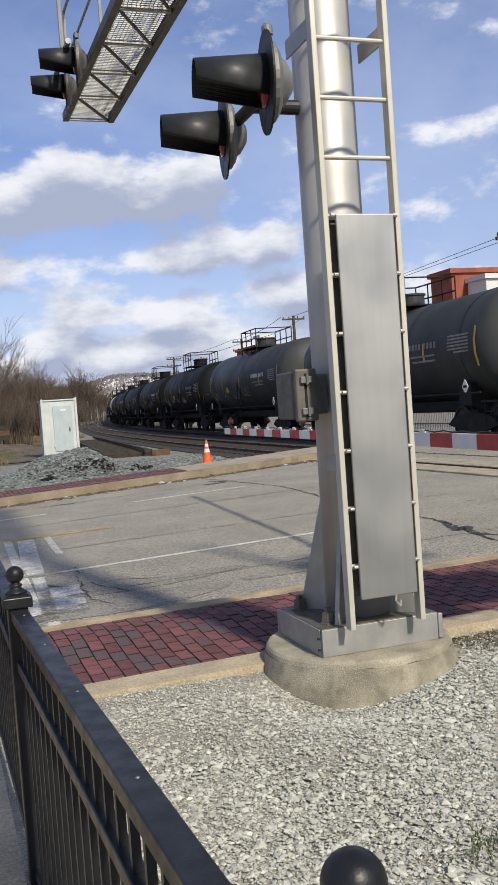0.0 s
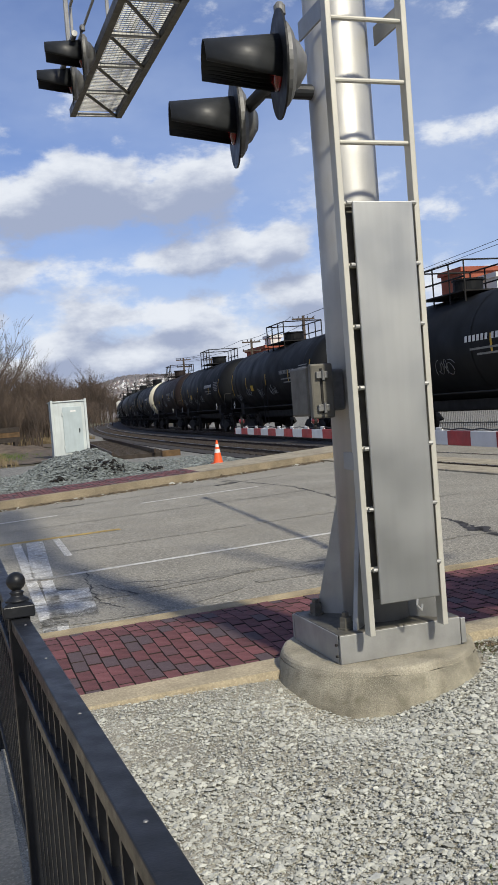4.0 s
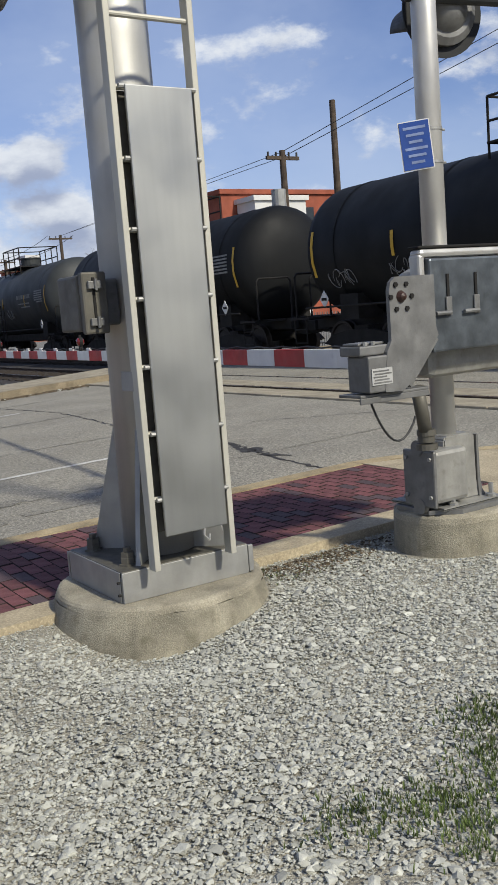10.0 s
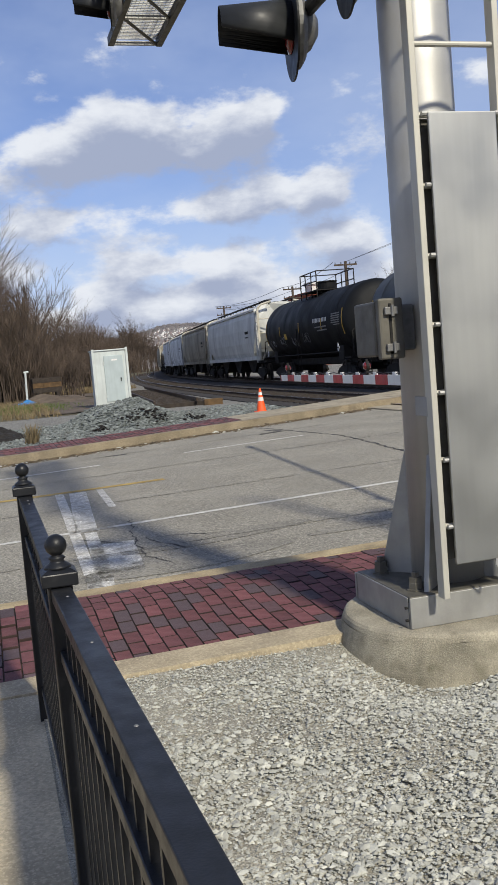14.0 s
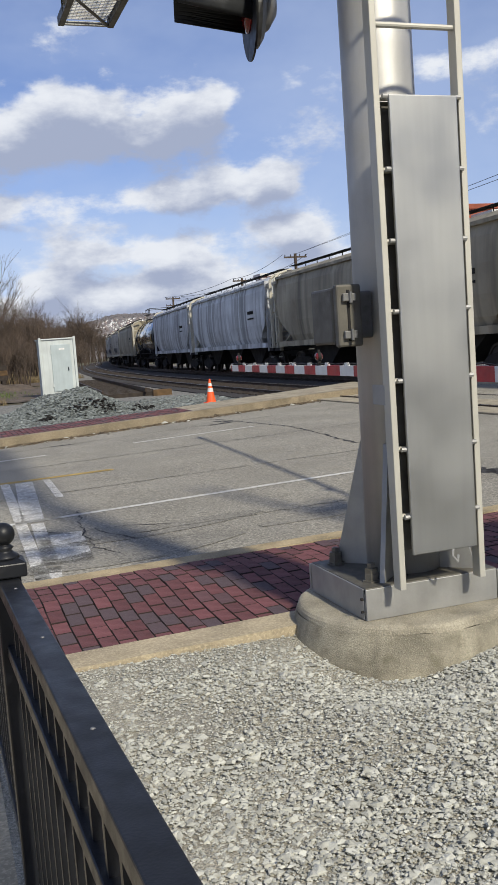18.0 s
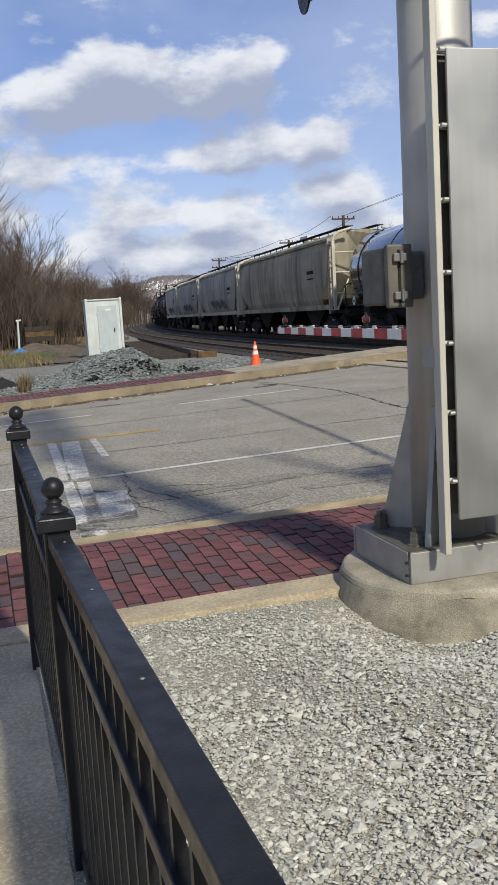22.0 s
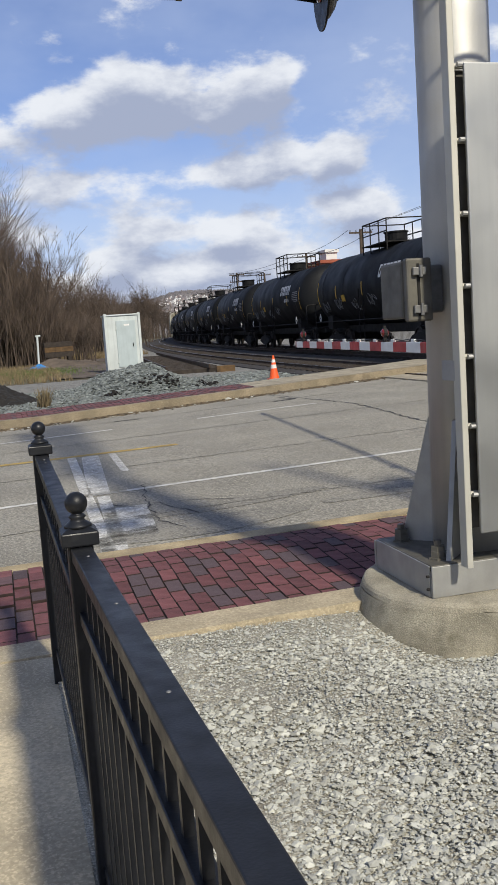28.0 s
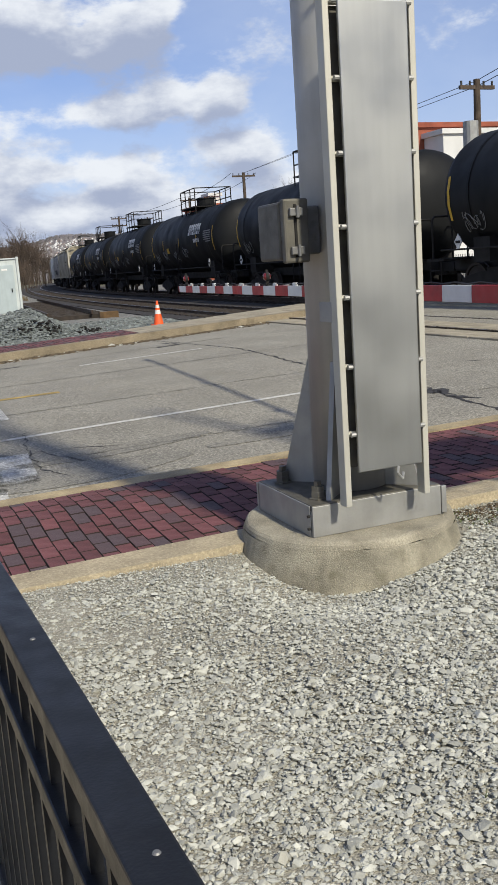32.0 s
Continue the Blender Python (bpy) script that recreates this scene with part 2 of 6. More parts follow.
M = {
    "earth": mat("earth", (0.125, 0.10, 0.065), 0.95, vary=0.5, scale=0.12, bump=0.6, fine=3, tint=(0.14, 0.135, 0.065)),
    "asphalt": mat("asphalt", (0.285, 0.268, 0.222), 0.92, vary=0.2, scale=0.8, bump=1.0, fine=42, spots=0.35, spot_color=(0.20, 0.19, 0.165), grain=0.8),
    "concrete": mat("concrete", (0.34, 0.30, 0.22), 0.9, vary=0.3, scale=3, bump=0.4, fine=70, spots=0.35, spot_color=(0.18, 0.155, 0.115), grain=0.3),
    "path_concrete": mat("path_concrete", (0.50, 0.43, 0.30), 0.9, vary=0.25, scale=2, bump=0.4, fine=70, spots=0.4, spot_color=(0.27, 0.235, 0.175), grain=0.4),
    "old_concrete": mat("old_concrete", (0.31, 0.285, 0.215), 0.92, vary=0.45, scale=5, bump=0.6, fine=150, spots=0.7, spot_color=(0.15, 0.135, 0.09), streak=0.4, grain=0.35),
    "pebbly_concrete": mat("pebbly_concrete", (0.34, 0.31, 0.235), 0.92, vary=0.35, scale=5, bump=0.6, fine=150, spots=0.5, spot_color=(0.19, 0.17, 0.12), grain=0.4),
    "edging": mat("edging", (0.42, 0.355, 0.24), 0.9, vary=0.25, scale=3, bump=0.5, fine=70, spots=0.35, spot_color=(0.24, 0.20, 0.14), grain=0.4),
    "kerb_far": mat("kerb_far", (0.26, 0.215, 0.145), 0.92, vary=0.35, scale=2, bump=0.5, fine=50, spots=0.5, spot_color=(0.15, 0.12, 0.08), grain=0.4),
    "kerb": mat("kerb", (0.38, 0.305, 0.18), 0.9, vary=0.35, scale=4, bump=0.4, fine=70, spots=0.45, spot_color=(0.19, 0.16, 0.11), grain=0.3),
    "brick": mat("brick", (0.150, 0.055, 0.057), 0.85, vary=0.25, scale=14, bump=0.4, fine=110, random_value=0.26, spots=0.3, spot_color=(0.11, 0.055, 0.055), second=(0.078, 0.060, 0.066), share=0.27),
    # joint darkness put into the colour: paver sides near black even when sunlit
    "brick_edge_dark": mat("brick_edge_dark", (0.030, 0.017, 0.014), 0.95, vary=0.4, scale=6),
    "brick_far": mat("brick_far", (0.22, 0.075, 0.06), 0.88, vary=0.35, scale=5, bump=0.3, fine=40),
    "sand_joint": mat("sand_joint", (0.15, 0.08, 0.05), 0.95, vary=0.3, scale=12, bump=0.4),
    "gravel": mat("gravel", (0.44, 0.44, 0.388), 0.9, vary=0.18, scale=25, bump=0.3, fine=250, island=0.27, second=(0.34, 0.33, 0.275), share=0.08),
    "gravel_bed": mat("gravel_bed", (0.36, 0.34, 0.275), 0.95, vary=0.25, scale=2.2, bump=1.0, fine=130, spots=0.5, spot_color=(0.21, 0.185, 0.13), grain=0.8),
    "ballast": mat("ballast", (0.20, 0.195, 0.175), 0.95, vary=0.35, scale=3, bump=1.0, fine=14, grain=0.8),
    "dark_ballast": mat("dark_ballast", (0.034, 0.029, 0.025), 0.95, vary=0.5, scale=5, bump=1.0, fine=9),
    "blue_stone": mat("blue_stone", (0.155, 0.172, 0.165), 0.9, vary=0.35, scale=9, bump=0.8, fine=30, island=0.4),
    "aluminium": mat("aluminium", (0.47, 0.465, 0.44), 0.56, 0.6, vary=0.1, scale=3, bump=0.03, fine=150, streak=0.2, spots=0.1, spot_color=(0.25, 0.24, 0.21)),
    "galvanised": mat("galvanised", (0.36, 0.36, 0.345), 0.55, 0.55, vary=0.12, scale=6, bump=0.05, fine=90, streak=0.15),
    "panel": mat("panel", (0.405, 0.41, 0.398), 0.50, 0.95, vary=0.07, scale=1.6, bump=0.02, fine=180, streak=0.16, spots=0.06, spot_color=(0.45, 0.45, 0.44)),
    "cast_grey": mat("cast_grey", (0.20, 0.20, 0.195), 0.55, 0.4, vary=0.22, scale=9, bump=0.1, fine=120, spots=0.3, spot_color=(0.08, 0.075, 0.07), streak=0.2),
    "cast_light": mat("cast_light", (0.34, 0.335, 0.31), 0.5, 0.4, vary=0.2, scale=8, bump=0.08, fine=90, spots=0.35, spot_color=(0.14, 0.12, 0.09), streak=0.3),
    "rust_red": mat("rust_red", (0.035, 0.014, 0.009), 0.5, vary=0.4, scale=40),
    "brown_grey": mat("brown_grey", (0.125, 0.118, 0.098), 0.55, 0.3, vary=0.25, scale=10, bump=0.1, fine=120, streak=0.25),
    "pipe": mat("pipe", (0.58, 0.57, 0.54), 0.45, 0.5, vary=0.1, scale=4, streak=0.15),
    "black_paint": mat("black_paint", (0.012, 0.013, 0.014), 0.5, vary=0.25, scale=7, bump=0.04, fine=160, spec=0.3),
    "fence_black": mat("fence_black", (0.010, 0.011, 0.0135), 0.42, spec=0.32, vary=0.25, scale=12, bump=0.06, fine=220, spots=0.1, spot_color=(0.10, 0.10, 0.10)),
    "hood_grey": mat("hood_grey", (0.022, 0.024, 0.026), 0.5, vary=0.25, scale=8, spec=0.35),
    "red_lens": mat("red_lens", (0.16, 0.012, 0.012), 0.15, vary=0.2, scale=30, coat=0.6),
    "white_paint": mat("white_paint", (0.50, 0.545, 0.535), 0.55, vary=0.08, scale=2, streak=0.2, spots=0.15, spot_color=(0.4, 0.36, 0.28)),
    "arm_white": mat("arm_white", (0.74, 0.74, 0.72), 0.5, vary=0.08, scale=5, spots=0.12),
    "arm_red": mat("arm_red", (0.42, 0.03, 0.03), 0.5, vary=0.2, scale=6),
    "road_white": mat("road_white", (0.55, 0.54, 0.50), 0.85, vary=0.2, scale=6, fine=40, spots=0.55, spot_color=(0.2, 0.19, 0.17)),
    "road_yellow": mat("road_yellow", (0.38, 0.27, 0.08), 0.85, vary=0.3, scale=5, spots=0.5, spot_color=(0.2, 0.18, 0.14)),
    "tar": mat("tar", (0.045, 0.042, 0.04), 0.8, vary=0.3, scale=8, bump=0.3),
    "orange": mat("orange", (0.85, 0.11, 0.02), 0.5, vary=0.1, scale=9),
    "rail": mat("rail", (0.055, 0.038, 0.028), 0.6, 0.5, vary=0.3, scale=3),
    "rail_top": mat("rail_top", (0.35, 0.33, 0.31), 0.3, 0.9, vary=0.1, scale=3),
    "ladder_metal": mat("ladder_metal", (0.50, 0.485, 0.42), 0.55, 0.25, vary=0.08, scale=3, fine=120, spots=0.12, spot_color=(0.3, 0.28, 0.22)),
    "cabinet_door": mat("cabinet_door", (0.40, 0.465, 0.475), 0.55, vary=0.08, scale=2, streak=0.15),
    "tie": mat("tie", (0.036, 0.028, 0.022), 0.95, vary=0.4, scale=6, bump=0.5, fine=30),
    "rusty_timber": mat("rusty_timber", (0.10, 0.060, 0.026), 0.9, vary=0.4, scale=5, bump=0.4, fine=30),
    "tank_black": mat("tank_black", (0.008, 0.0088, 0.0098), 0.62, vary=0.35, scale=0.7, bump=0.05, fine=30, streak=0.35, spots=0.15, spot_color=(0.022, 0.02, 0.018), spec=0.2, streak_width=1.6),
    "tank_brown": mat("tank_brown", (0.022, 0.014, 0.012), 0.6, vary=0.4, scale=0.6, streak=0.5, spots=0.25, spot_color=(0.09, 0.075, 0.06), spec=0.3, streak_width=1.6),
    "tank_grey": mat("tank_grey", (0.040, 0.044, 0.045), 0.55, vary=0.3, scale=0.6, streak=0.4, spec=0.3, streak_width=1.6),
    "tank_gloss": mat("tank_gloss", (0.03, 0.034, 0.042), 0.16, vary=0.2, scale=0.7, coat=0.8),
    "cream": mat("cream", (0.66, 0.62, 0.47), 0.55, vary=0.12, scale=1, streak=0.2),
    "under": mat("under", (0.016, 0.015, 0.014), 0.8, vary=0.3, scale=2, spec=0.3),
    "wheel": mat("wheel", (0.03, 0.025, 0.022), 0.6, 0.4, vary=0.3, scale=4),
    "letters": mat("letters", (0.62, 0.62, 0.60), 0.7, vary=0.15, scale=4),
    "litter": mat("litter", (0.10, 0.075, 0.045), 0.95, vary=0.4, scale=8, island=0.6),
    "chalk_dark": mat("chalk_dark", (0.13, 0.128, 0.125), 0.8, vary=0.3, scale=4),
    "chalk": mat("chalk", (0.22, 0.22, 0.21), 0.8, vary=0.3, scale=4),
    "yellow_tape": mat("yellow_tape", (0.55, 0.34, 0.03), 0.6, vary=0.15),
    "hop_frame": mat("hop_frame", (0.50, 0.475, 0.39), 0.65, vary=0.2, scale=2, streak=0.5, spots=0.3, spot_color=(0.2, 0.15, 0.10)),
    "hop_white": mat("hop_white", (0.62, 0.63, 0.60), 0.6, vary=0.15, scale=0.8, streak=0.45, spots=0.2, spot_color=(0.2, 0.17, 0.13), streak_width=0.9),
    "hop_brown": mat("hop_brown", (0.34, 0.305, 0.225), 0.7, vary=0.35, scale=0.5, streak=1.4, spots=0.3, spot_color=(0.12, 0.06, 0.03), streak_width=0.9),
    "hop_blue": mat("hop_blue", (0.66, 0.69, 0.71), 0.65, vary=0.25, scale=0.6, streak=2.0, spots=0.25, spot_color=(0.09, 0.10, 0.11), streak_width=0.9),
    "hop_grey": mat("hop_grey", (0.40, 0.375, 0.33), 0.65, vary=0.35, scale=0.5, streak=1.3, spots=0.25, spot_color=(0.1, 0.08, 0.06), streak_width=0.9),
    "house_brick": mat("house_brick", (0.27, 0.075, 0.042), 0.9, vary=0.25, scale=0.8, fine=6),
    "road_worn": mat("road_worn", (0.56, 0.55, 0.51), 0.88, vary=0.3, scale=3.5, bump=0.6, fine=42, spots=1.6, spot_color=(0.275, 0.26, 0.22), grain=0.8),
    # for the old tar seams and for the shadow ovals painted on the road
    "faded_tar_and_shade": mat("faded_tar_and_shade", (0.235, 0.222, 0.187), 0.9, vary=0.25, scale=1.2, bump=0.9, fine=42, spots=0.7, spot_color=(0.275, 0.26, 0.215), grain=0.8),
    "house_white": mat("house_white", (0.62, 0.62, 0.60), 0.8, vary=0.08, scale=0.5),
    "glass": mat("glass", (0.03, 0.035, 0.04), 0.1, vary=0.2, scale=2),
    "timber": mat("timber", (0.075, 0.055, 0.04), 0.9, vary=0.35, scale=5, streak=0.4),
    "wire": mat("wire", (0.02, 0.02, 0.02), 0.6, vary=0.1),
    "twig": mat("twig", (0.090, 0.067, 0.051), 0.95, vary=0.35, scale=0.5, island=0.4),
    "dry_grass": mat("dry_grass", (0.20, 0.155, 0.085), 0.95, vary=0.35, scale=2, island=0.35),
    "green": mat("green", (0.10, 0.14, 0.035), 0.95, vary=0.35, scale=3, island=0.4),
    # hill colour lightened and greyed to carry the haze of distance
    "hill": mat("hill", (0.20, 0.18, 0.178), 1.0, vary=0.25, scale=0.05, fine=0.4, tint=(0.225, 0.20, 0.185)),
    "sign_blue": mat("sign_blue", (0.015, 0.06, 0.28), 0.5, vary=0.15, scale=10),
    "label_white": mat("label_white", (0.68, 0.68, 0.66), 0.6, vary=0.1),
    "blue_tarp": mat("blue_tarp", (0.04, 0.20, 0.48), 0.5, vary=0.25, scale=8),
    "dirt": mat("dirt", (0.105, 0.082, 0.062), 0.95, vary=0.4, scale=1.5, bump=0.8, fine=8, spots=0.5, spot_color=(0.06, 0.048, 0.036)),
    "soil": mat("soil", (0.014, 0.012, 0.010), 0.95, vary=0.5, scale=6, bump=1.0, fine=14),
}

# ---- mesh helpers ----


def obj(name, bm, material, parent=None, label="", smooth=False):
    me = bpy.data.meshes.new(name)
    bm.to_mesh(me)
    bm.free()
    if smooth:
        for p in me.polygons:
            p.use_smooth = True
    me.materials.append(M[material] if isinstance(material, str) else material)
    ob = new(name, me)
    if parent:
        ob.parent = parent
    if label:
        ob["label"] = label
    return ob


def part(name, bm, material, parent, label="", smooth=False):
    return obj(name, bm, material, parent, label, smooth)


def thing(name, label, category, group="", kind="", m=None):
    e = new(name)
    e.empty_display_size = 0.2
    if m is not None:
        e.matrix_world = m
    return tagged(e, label, category, group, kind)


def box(bm, x0, x1, y0, y1, z0, z1, bevel=0.0, m=None):
    made = bmesh.ops.create_cube(bm, size=1.0)["verts"]
    for v in made:
        v.co = Vector((x0 + (v.co.x + 0.5) * (x1 - x0), y0 + (v.co.y + 0.5) * (y1 - y0), z0 + (v.co.z + 0.5) * (z1 - z0)))
    if bevel:
        edges = list({e for v in made for e in v.link_edges})
        res = bmesh.ops.bevel(bm, geom=edges, offset=bevel, segments=2, affect="EDGES", profile=0.5)
        made = list({v for f in res["faces"] for v in f.verts} | {v for v in made if v.is_valid})
    if m is not None:
        for v in made:
            v.co = m @ v.co
    return made


def tube(bm, a, b, r0, r1=None, n=10, caps=True):
    a, b = Vector(a), Vector(b)
    r1 = r0 if r1 is None else r1
    q = (b - a).to_track_quat("Z", "Y")
    rings = []
    for c, r in ((a, r0), (b, r1)):
        rings.append([bm.verts.new(c + q @ Vector((r * math.cos(2 * math.pi * i / n), r * math.sin(2 * math.pi * i / n), 0))) for i in range(n)])
    for i in range(n):
        j = (i + 1) % n
        bm.faces.new((rings[0][i], rings[0][j], rings[1][j], rings[1][i]))
    if caps:
        bm.faces.new(rings[0][::-1])
        bm.faces.new(rings[1])
    return rings


def path_tube(bm, pts, r, n=8):
    for a, b in zip(pts, pts[1:]):
        tube(bm, a, b, r, n=n)


def lathe(bm, profile, n=24, m=None):
    """A body turned about z from (radius, height) pairs."""
    rings = []
    for r, z in profile:
        if r < 1e-5:
            rings.append([bm.verts.new((0, 0, z))])
        else:
            rings.append([bm.verts.new((r * math.cos(2 * math.pi * i / n), r * math.sin(2 * math.pi * i / n), z)) for i in range(n)])
    for a, b in zip(rings, rings[1:]):
        for i in range(n):
            j = (i + 1) % n
            if len(a) == 1 and len(b) == 1:
                continue
            if len(a) == 1:
                bm.faces.new((a[0], b[j], b[i]))
            elif len(b) == 1:
                bm.faces.new((a[i], a[j], b[0]))
            else:
                bm.faces.new((a[i], a[j], b[j], b[i]))
    if m is not None:
        for ring in rings:
            for v in ring:
                v.co = m @ v.co
    bmesh.ops.recalc_face_normals(bm, faces=bm.faces)
    return rings


def prism(bm, outline, axis, lo, hi):
    """A flat outline pushed out along one axis: outline in the other two axes, in their order."""
    def at(u, v, w):
        return {"x": (w, u, v), "y": (u, w, v), "z": (u, v, w)}[axis]
    a = [bm.verts.new(at(u, v, lo)) for u, v in outline]
    b = [bm.verts.new(at(u, v, hi)) for u, v in outline]
    n = len(outline)
    bm.faces.new(a[::-1])
    bm.faces.new(b)
    for i in range(n):
        j = (i + 1) % n
        bm.faces.new((a[i], a[j], b[j], b[i]))
    bmesh.ops.recalc_face_normals(bm, faces=bm.faces)


def fresh():
    return bmesh.new()


def rise(x):
    """The road and its pavements climb a little towards the tracks."""
    return 0.02 * min(max(x - 1.0, -3.0), 13.0)


def sheet(bm, xs, ylo, yhi, off, thick=0.25):
    """A strip along x whose two long edges follow functions of x, lying on the rise, with a body below it."""
    top, bot = [], []
    for x in xs:
        z = rise(x) + off
        top.append([bm.verts.new((x, ylo(x), z)), bm.verts.new((x, yhi(x), z))])
        bot.append([bm.verts.new((x, ylo(x), z - thick)), bm.verts.new((x, yhi(x), z - thick))])
    for i in range(len(xs) - 1):
        a, b, c, d = top[i], top[i + 1], bot[i], bot[i + 1]
        bm.faces.new((a[0], b[0], b[1], a[1]))
        bm.faces.new((c[0], c[1], d[1], d[0]))
        bm.faces.new((a[0], c[0], d[0], b[0]))
        bm.faces.new((a[1], b[1], d[1], c[1]))
    bm.faces.new((top[0][0], top[0][1], bot[0][1], bot[0][0]))
    bm.faces.new((top[-1][0], bot[-1][0], bot[-1][1], top[-1][1]))
    bmesh.ops.recalc_face_normals(bm, faces=bm.faces)


def steps(a, b, d):
    k = max(1, round((b - a) / d))
    return [a + (b - a) * i / k for i in range(k + 1)]


# ---- the lie of the land ----
XS = [-60, -30, -12] + steps(-6, 14, 0.5) + [20, 35, 60]


def far_kerb(x):
    return 17.85 + 0.33 * max(0.0, min(x, 11.0) - 0.4)


def near_kerb(x):
    return 6.35 - (0.55 * max(0.0, x - 5.0) ** 1.2 if x < 7 else 0.55 * 2 ** 1.2)


bm = fresh()
g = 2500
k = 40
for_ground = bmesh.ops.create_grid(bm, x_segments=k, y_segments=k, size=g)
for v in bm.verts:
    v.co.z = -0.16
ground = tagged(obj("ground", bm, "earth"), "brown and green rough earth reaching to the horizon", "ground", kind="structure")

bm = fresh()
sheet(bm, XS, lambda x: near_kerb(x) - 0.02, lambda x: far_kerb(x) + 0.02, -0.12, 0.3)
road = tagged(obj("road", bm, "asphalt"), "worn grey asphalt road with cracks and tar patches", "road", kind="structure")


def stripe(name, label, material, pts, half):
    """A painted stripe along a line of (x, y) points."""
    bm = fresh()
    rows = []
    for i, (x, y) in enumerate(pts):
        p, q = pts[max(0, i - 1)], pts[min(len(pts) - 1, i + 1)]
        d = Vector((q[0] - p[0], q[1] - p[1])).normalized()
        w = half[i] if isinstance(half, (list, tuple)) else half
        z = rise(x) - 0.12 + 0.004
        rows.append((bm.verts.new((x - d.y * w, y + d.x * w, rise(x - d.y * w) - 0.116)), bm.verts.new((x + d.y * w, y - d.x * w, rise(x + d.y * w) - 0.116))))
    for a, b in zip(rows, rows[1:]):
        bm.faces.new((a[0], b[0], b[1], a[1]))
    bmesh.ops.recalc_face_normals(bm, faces=bm.faces)
    return tagged(obj(name, bm, material), label, "road marking", kind="structure")


def along(x0, x1, f, d=0.5):
    return [(x, f(x)) for x in steps(x0, x1, d)]


stripe("road_line_white", "worn solid white lane line on the asphalt", "road_white", along(-30, 4.95, lambda x: 9.40 + 0.062 * x), 0.05)
stripe("road_line_yellow", "faded yellow centre line on the asphalt", "road_yellow", along(-30, 2.1, lambda x: 12.62 + 0.02 * x), 0.085)
for a, b in ((-4.0, -1.8), (-0.7, 1.57), (3.06, 5.37)):
    stripe("road_line_dash", "worn white lane dash on the asphalt", "road_white", along(a, b, lambda x: 15.37 + 0.155 * x), 0.05)

for x0, x1, y0, y1, w in ((0.66, 0.50, 12.55, 6.75, 0.055), (0.90, 0.70, 12.5, 9.5, 0.11), (0.84, 0.74, 8.6, 7.35, 0.20), (0.72, 0.62, 9.3, 7.35, 0.06), (1.19, 1.14, 12.55, 10.8, 0.045), (0.58, 0.52, 7.3, 6.75, 0.10), (0.62, 0.98, 9.45, 9.47, 0.05)):
    stripe("stop_line", "worn white paint across the lane", "road_worn", [(x0 + (x1 - x0) * i / 8, y0 + (y1 - y0) * i / 8) for i in range(9)], w)


def crack(pts, width, seed, material="tar", label="dark crack in the asphalt"):
    """A ragged crack that wanders along a line of (x, y) points."""
    rnd = random.Random(seed)
    line, half = [], []
    for (ax, ay), (bx, by) in zip(pts, pts[1:]):
        n = max(2, int(math.hypot(bx - ax, by - ay) / 0.09))
        for i in range(n):
            u = i / n
            line.append((ax + (bx - ax) * u + rnd.uniform(-0.03, 0.03), ay + (by - ay) * u + rnd.uniform(-0.03, 0.03)))
            half.append(width * rnd.uniform(0.25, 1.3))
    stripe("road_crack", label, material, line, half)


crack([(0.62, 8.95), (0.92, 8.54), (1.16, 8.57), (1.30, 8.10), (1.46, 7.78)], 0.012, 1)
crack([(1.18, 9.71), (1.04, 8.60), (1.02, 7.77), (1.2, 7.3)], 0.009, 2)
crack([(1.16, 8.57), (1.55, 8.45), (1.9, 8.2)], 0.008, 3)
crack([(5.3, 19.1), (5.5, 17.8), (5.78, 15.4), (5.62, 13.6), (5.46, 12.1), (5.42, 9.1), (5.12, 7.8), (5.0, 6.6)], 0.022, 4)
crack([(5.35, 8.6), (5.2, 8.1), (5.34, 7.7)], 0.07, 5, label="broken dark pothole in the asphalt")
crack([(5.40, 9.2), (5.15, 8.3)], 0.05, 9)
crack([(1.75, 16.96), (2.3, 16.97)], 0.05, 6, label="black tar patch on the asphalt")
crack([(4.9, 17.4), (5.4, 17.6), (5.2, 18.3)], 0.05, 10)
crack([(6.6, 10.5), (7.3, 9.9), (8.1, 9.2)], 0.01, 7)
for k, (y0, sl, w, sd) in enumerate(((13.95, 0.10, 0.03, 20), (11.1, 0.05, 0.02, 21), (8.05, 0.03, 0.02, 22), (16.6, 0.2, 0.025, 23))):
    crack([(-7 + 2.0 * i, y0 + sl * (-7 + 2.0 * i)) for i in range(8)], w, sd, "faded_tar_and_shade", "faint dark seam along the asphalt")
# soft cast shadows laid on the asphalt as darker ovals
for cx, cy, w in ((1.3, 7.25, 0.34), (1.75, 8.0, 0.22), (3.3, 7.6, 0.2)):
    stripe("road_patch", "dark shadow patch painted on the asphalt", "faded_tar_and_shade", [(cx - 0.9 + 0.2 * i, cy + 0.03 * i) for i in range(10)], [w * (0.2 + 0.8 * math.sin(math.pi * (i + 0.5) / 10)) for i in range(10)])

# ---- pavements, kerbs and beds ----
bm = fresh()
sheet(bm, [-60, -20] + steps(-6, 4.9, 0.5), lambda x: 6.17, lambda x: 6.35, 0.02, 0.35)
sheet(bm, steps(4.905, 9.0, 0.3), lambda x: near_kerb(x) - 0.18, near_kerb, 0.02, 0.35)
tagged(obj("kerb_near", bm, "kerb"), "yellowed concrete kerb along the brick pavement", "kerb", kind="structure")
bm = fresh()
sheet(bm, steps(-6.0, 4.9, 0.5), lambda x: 4.47, lambda x: 4.70, 0.028, 0.35)
sheet(bm, [4.9, 5.5, 7, 9], lambda x: 4.30, lambda x: near_kerb(x) - 0.185, 0.022, 0.35)
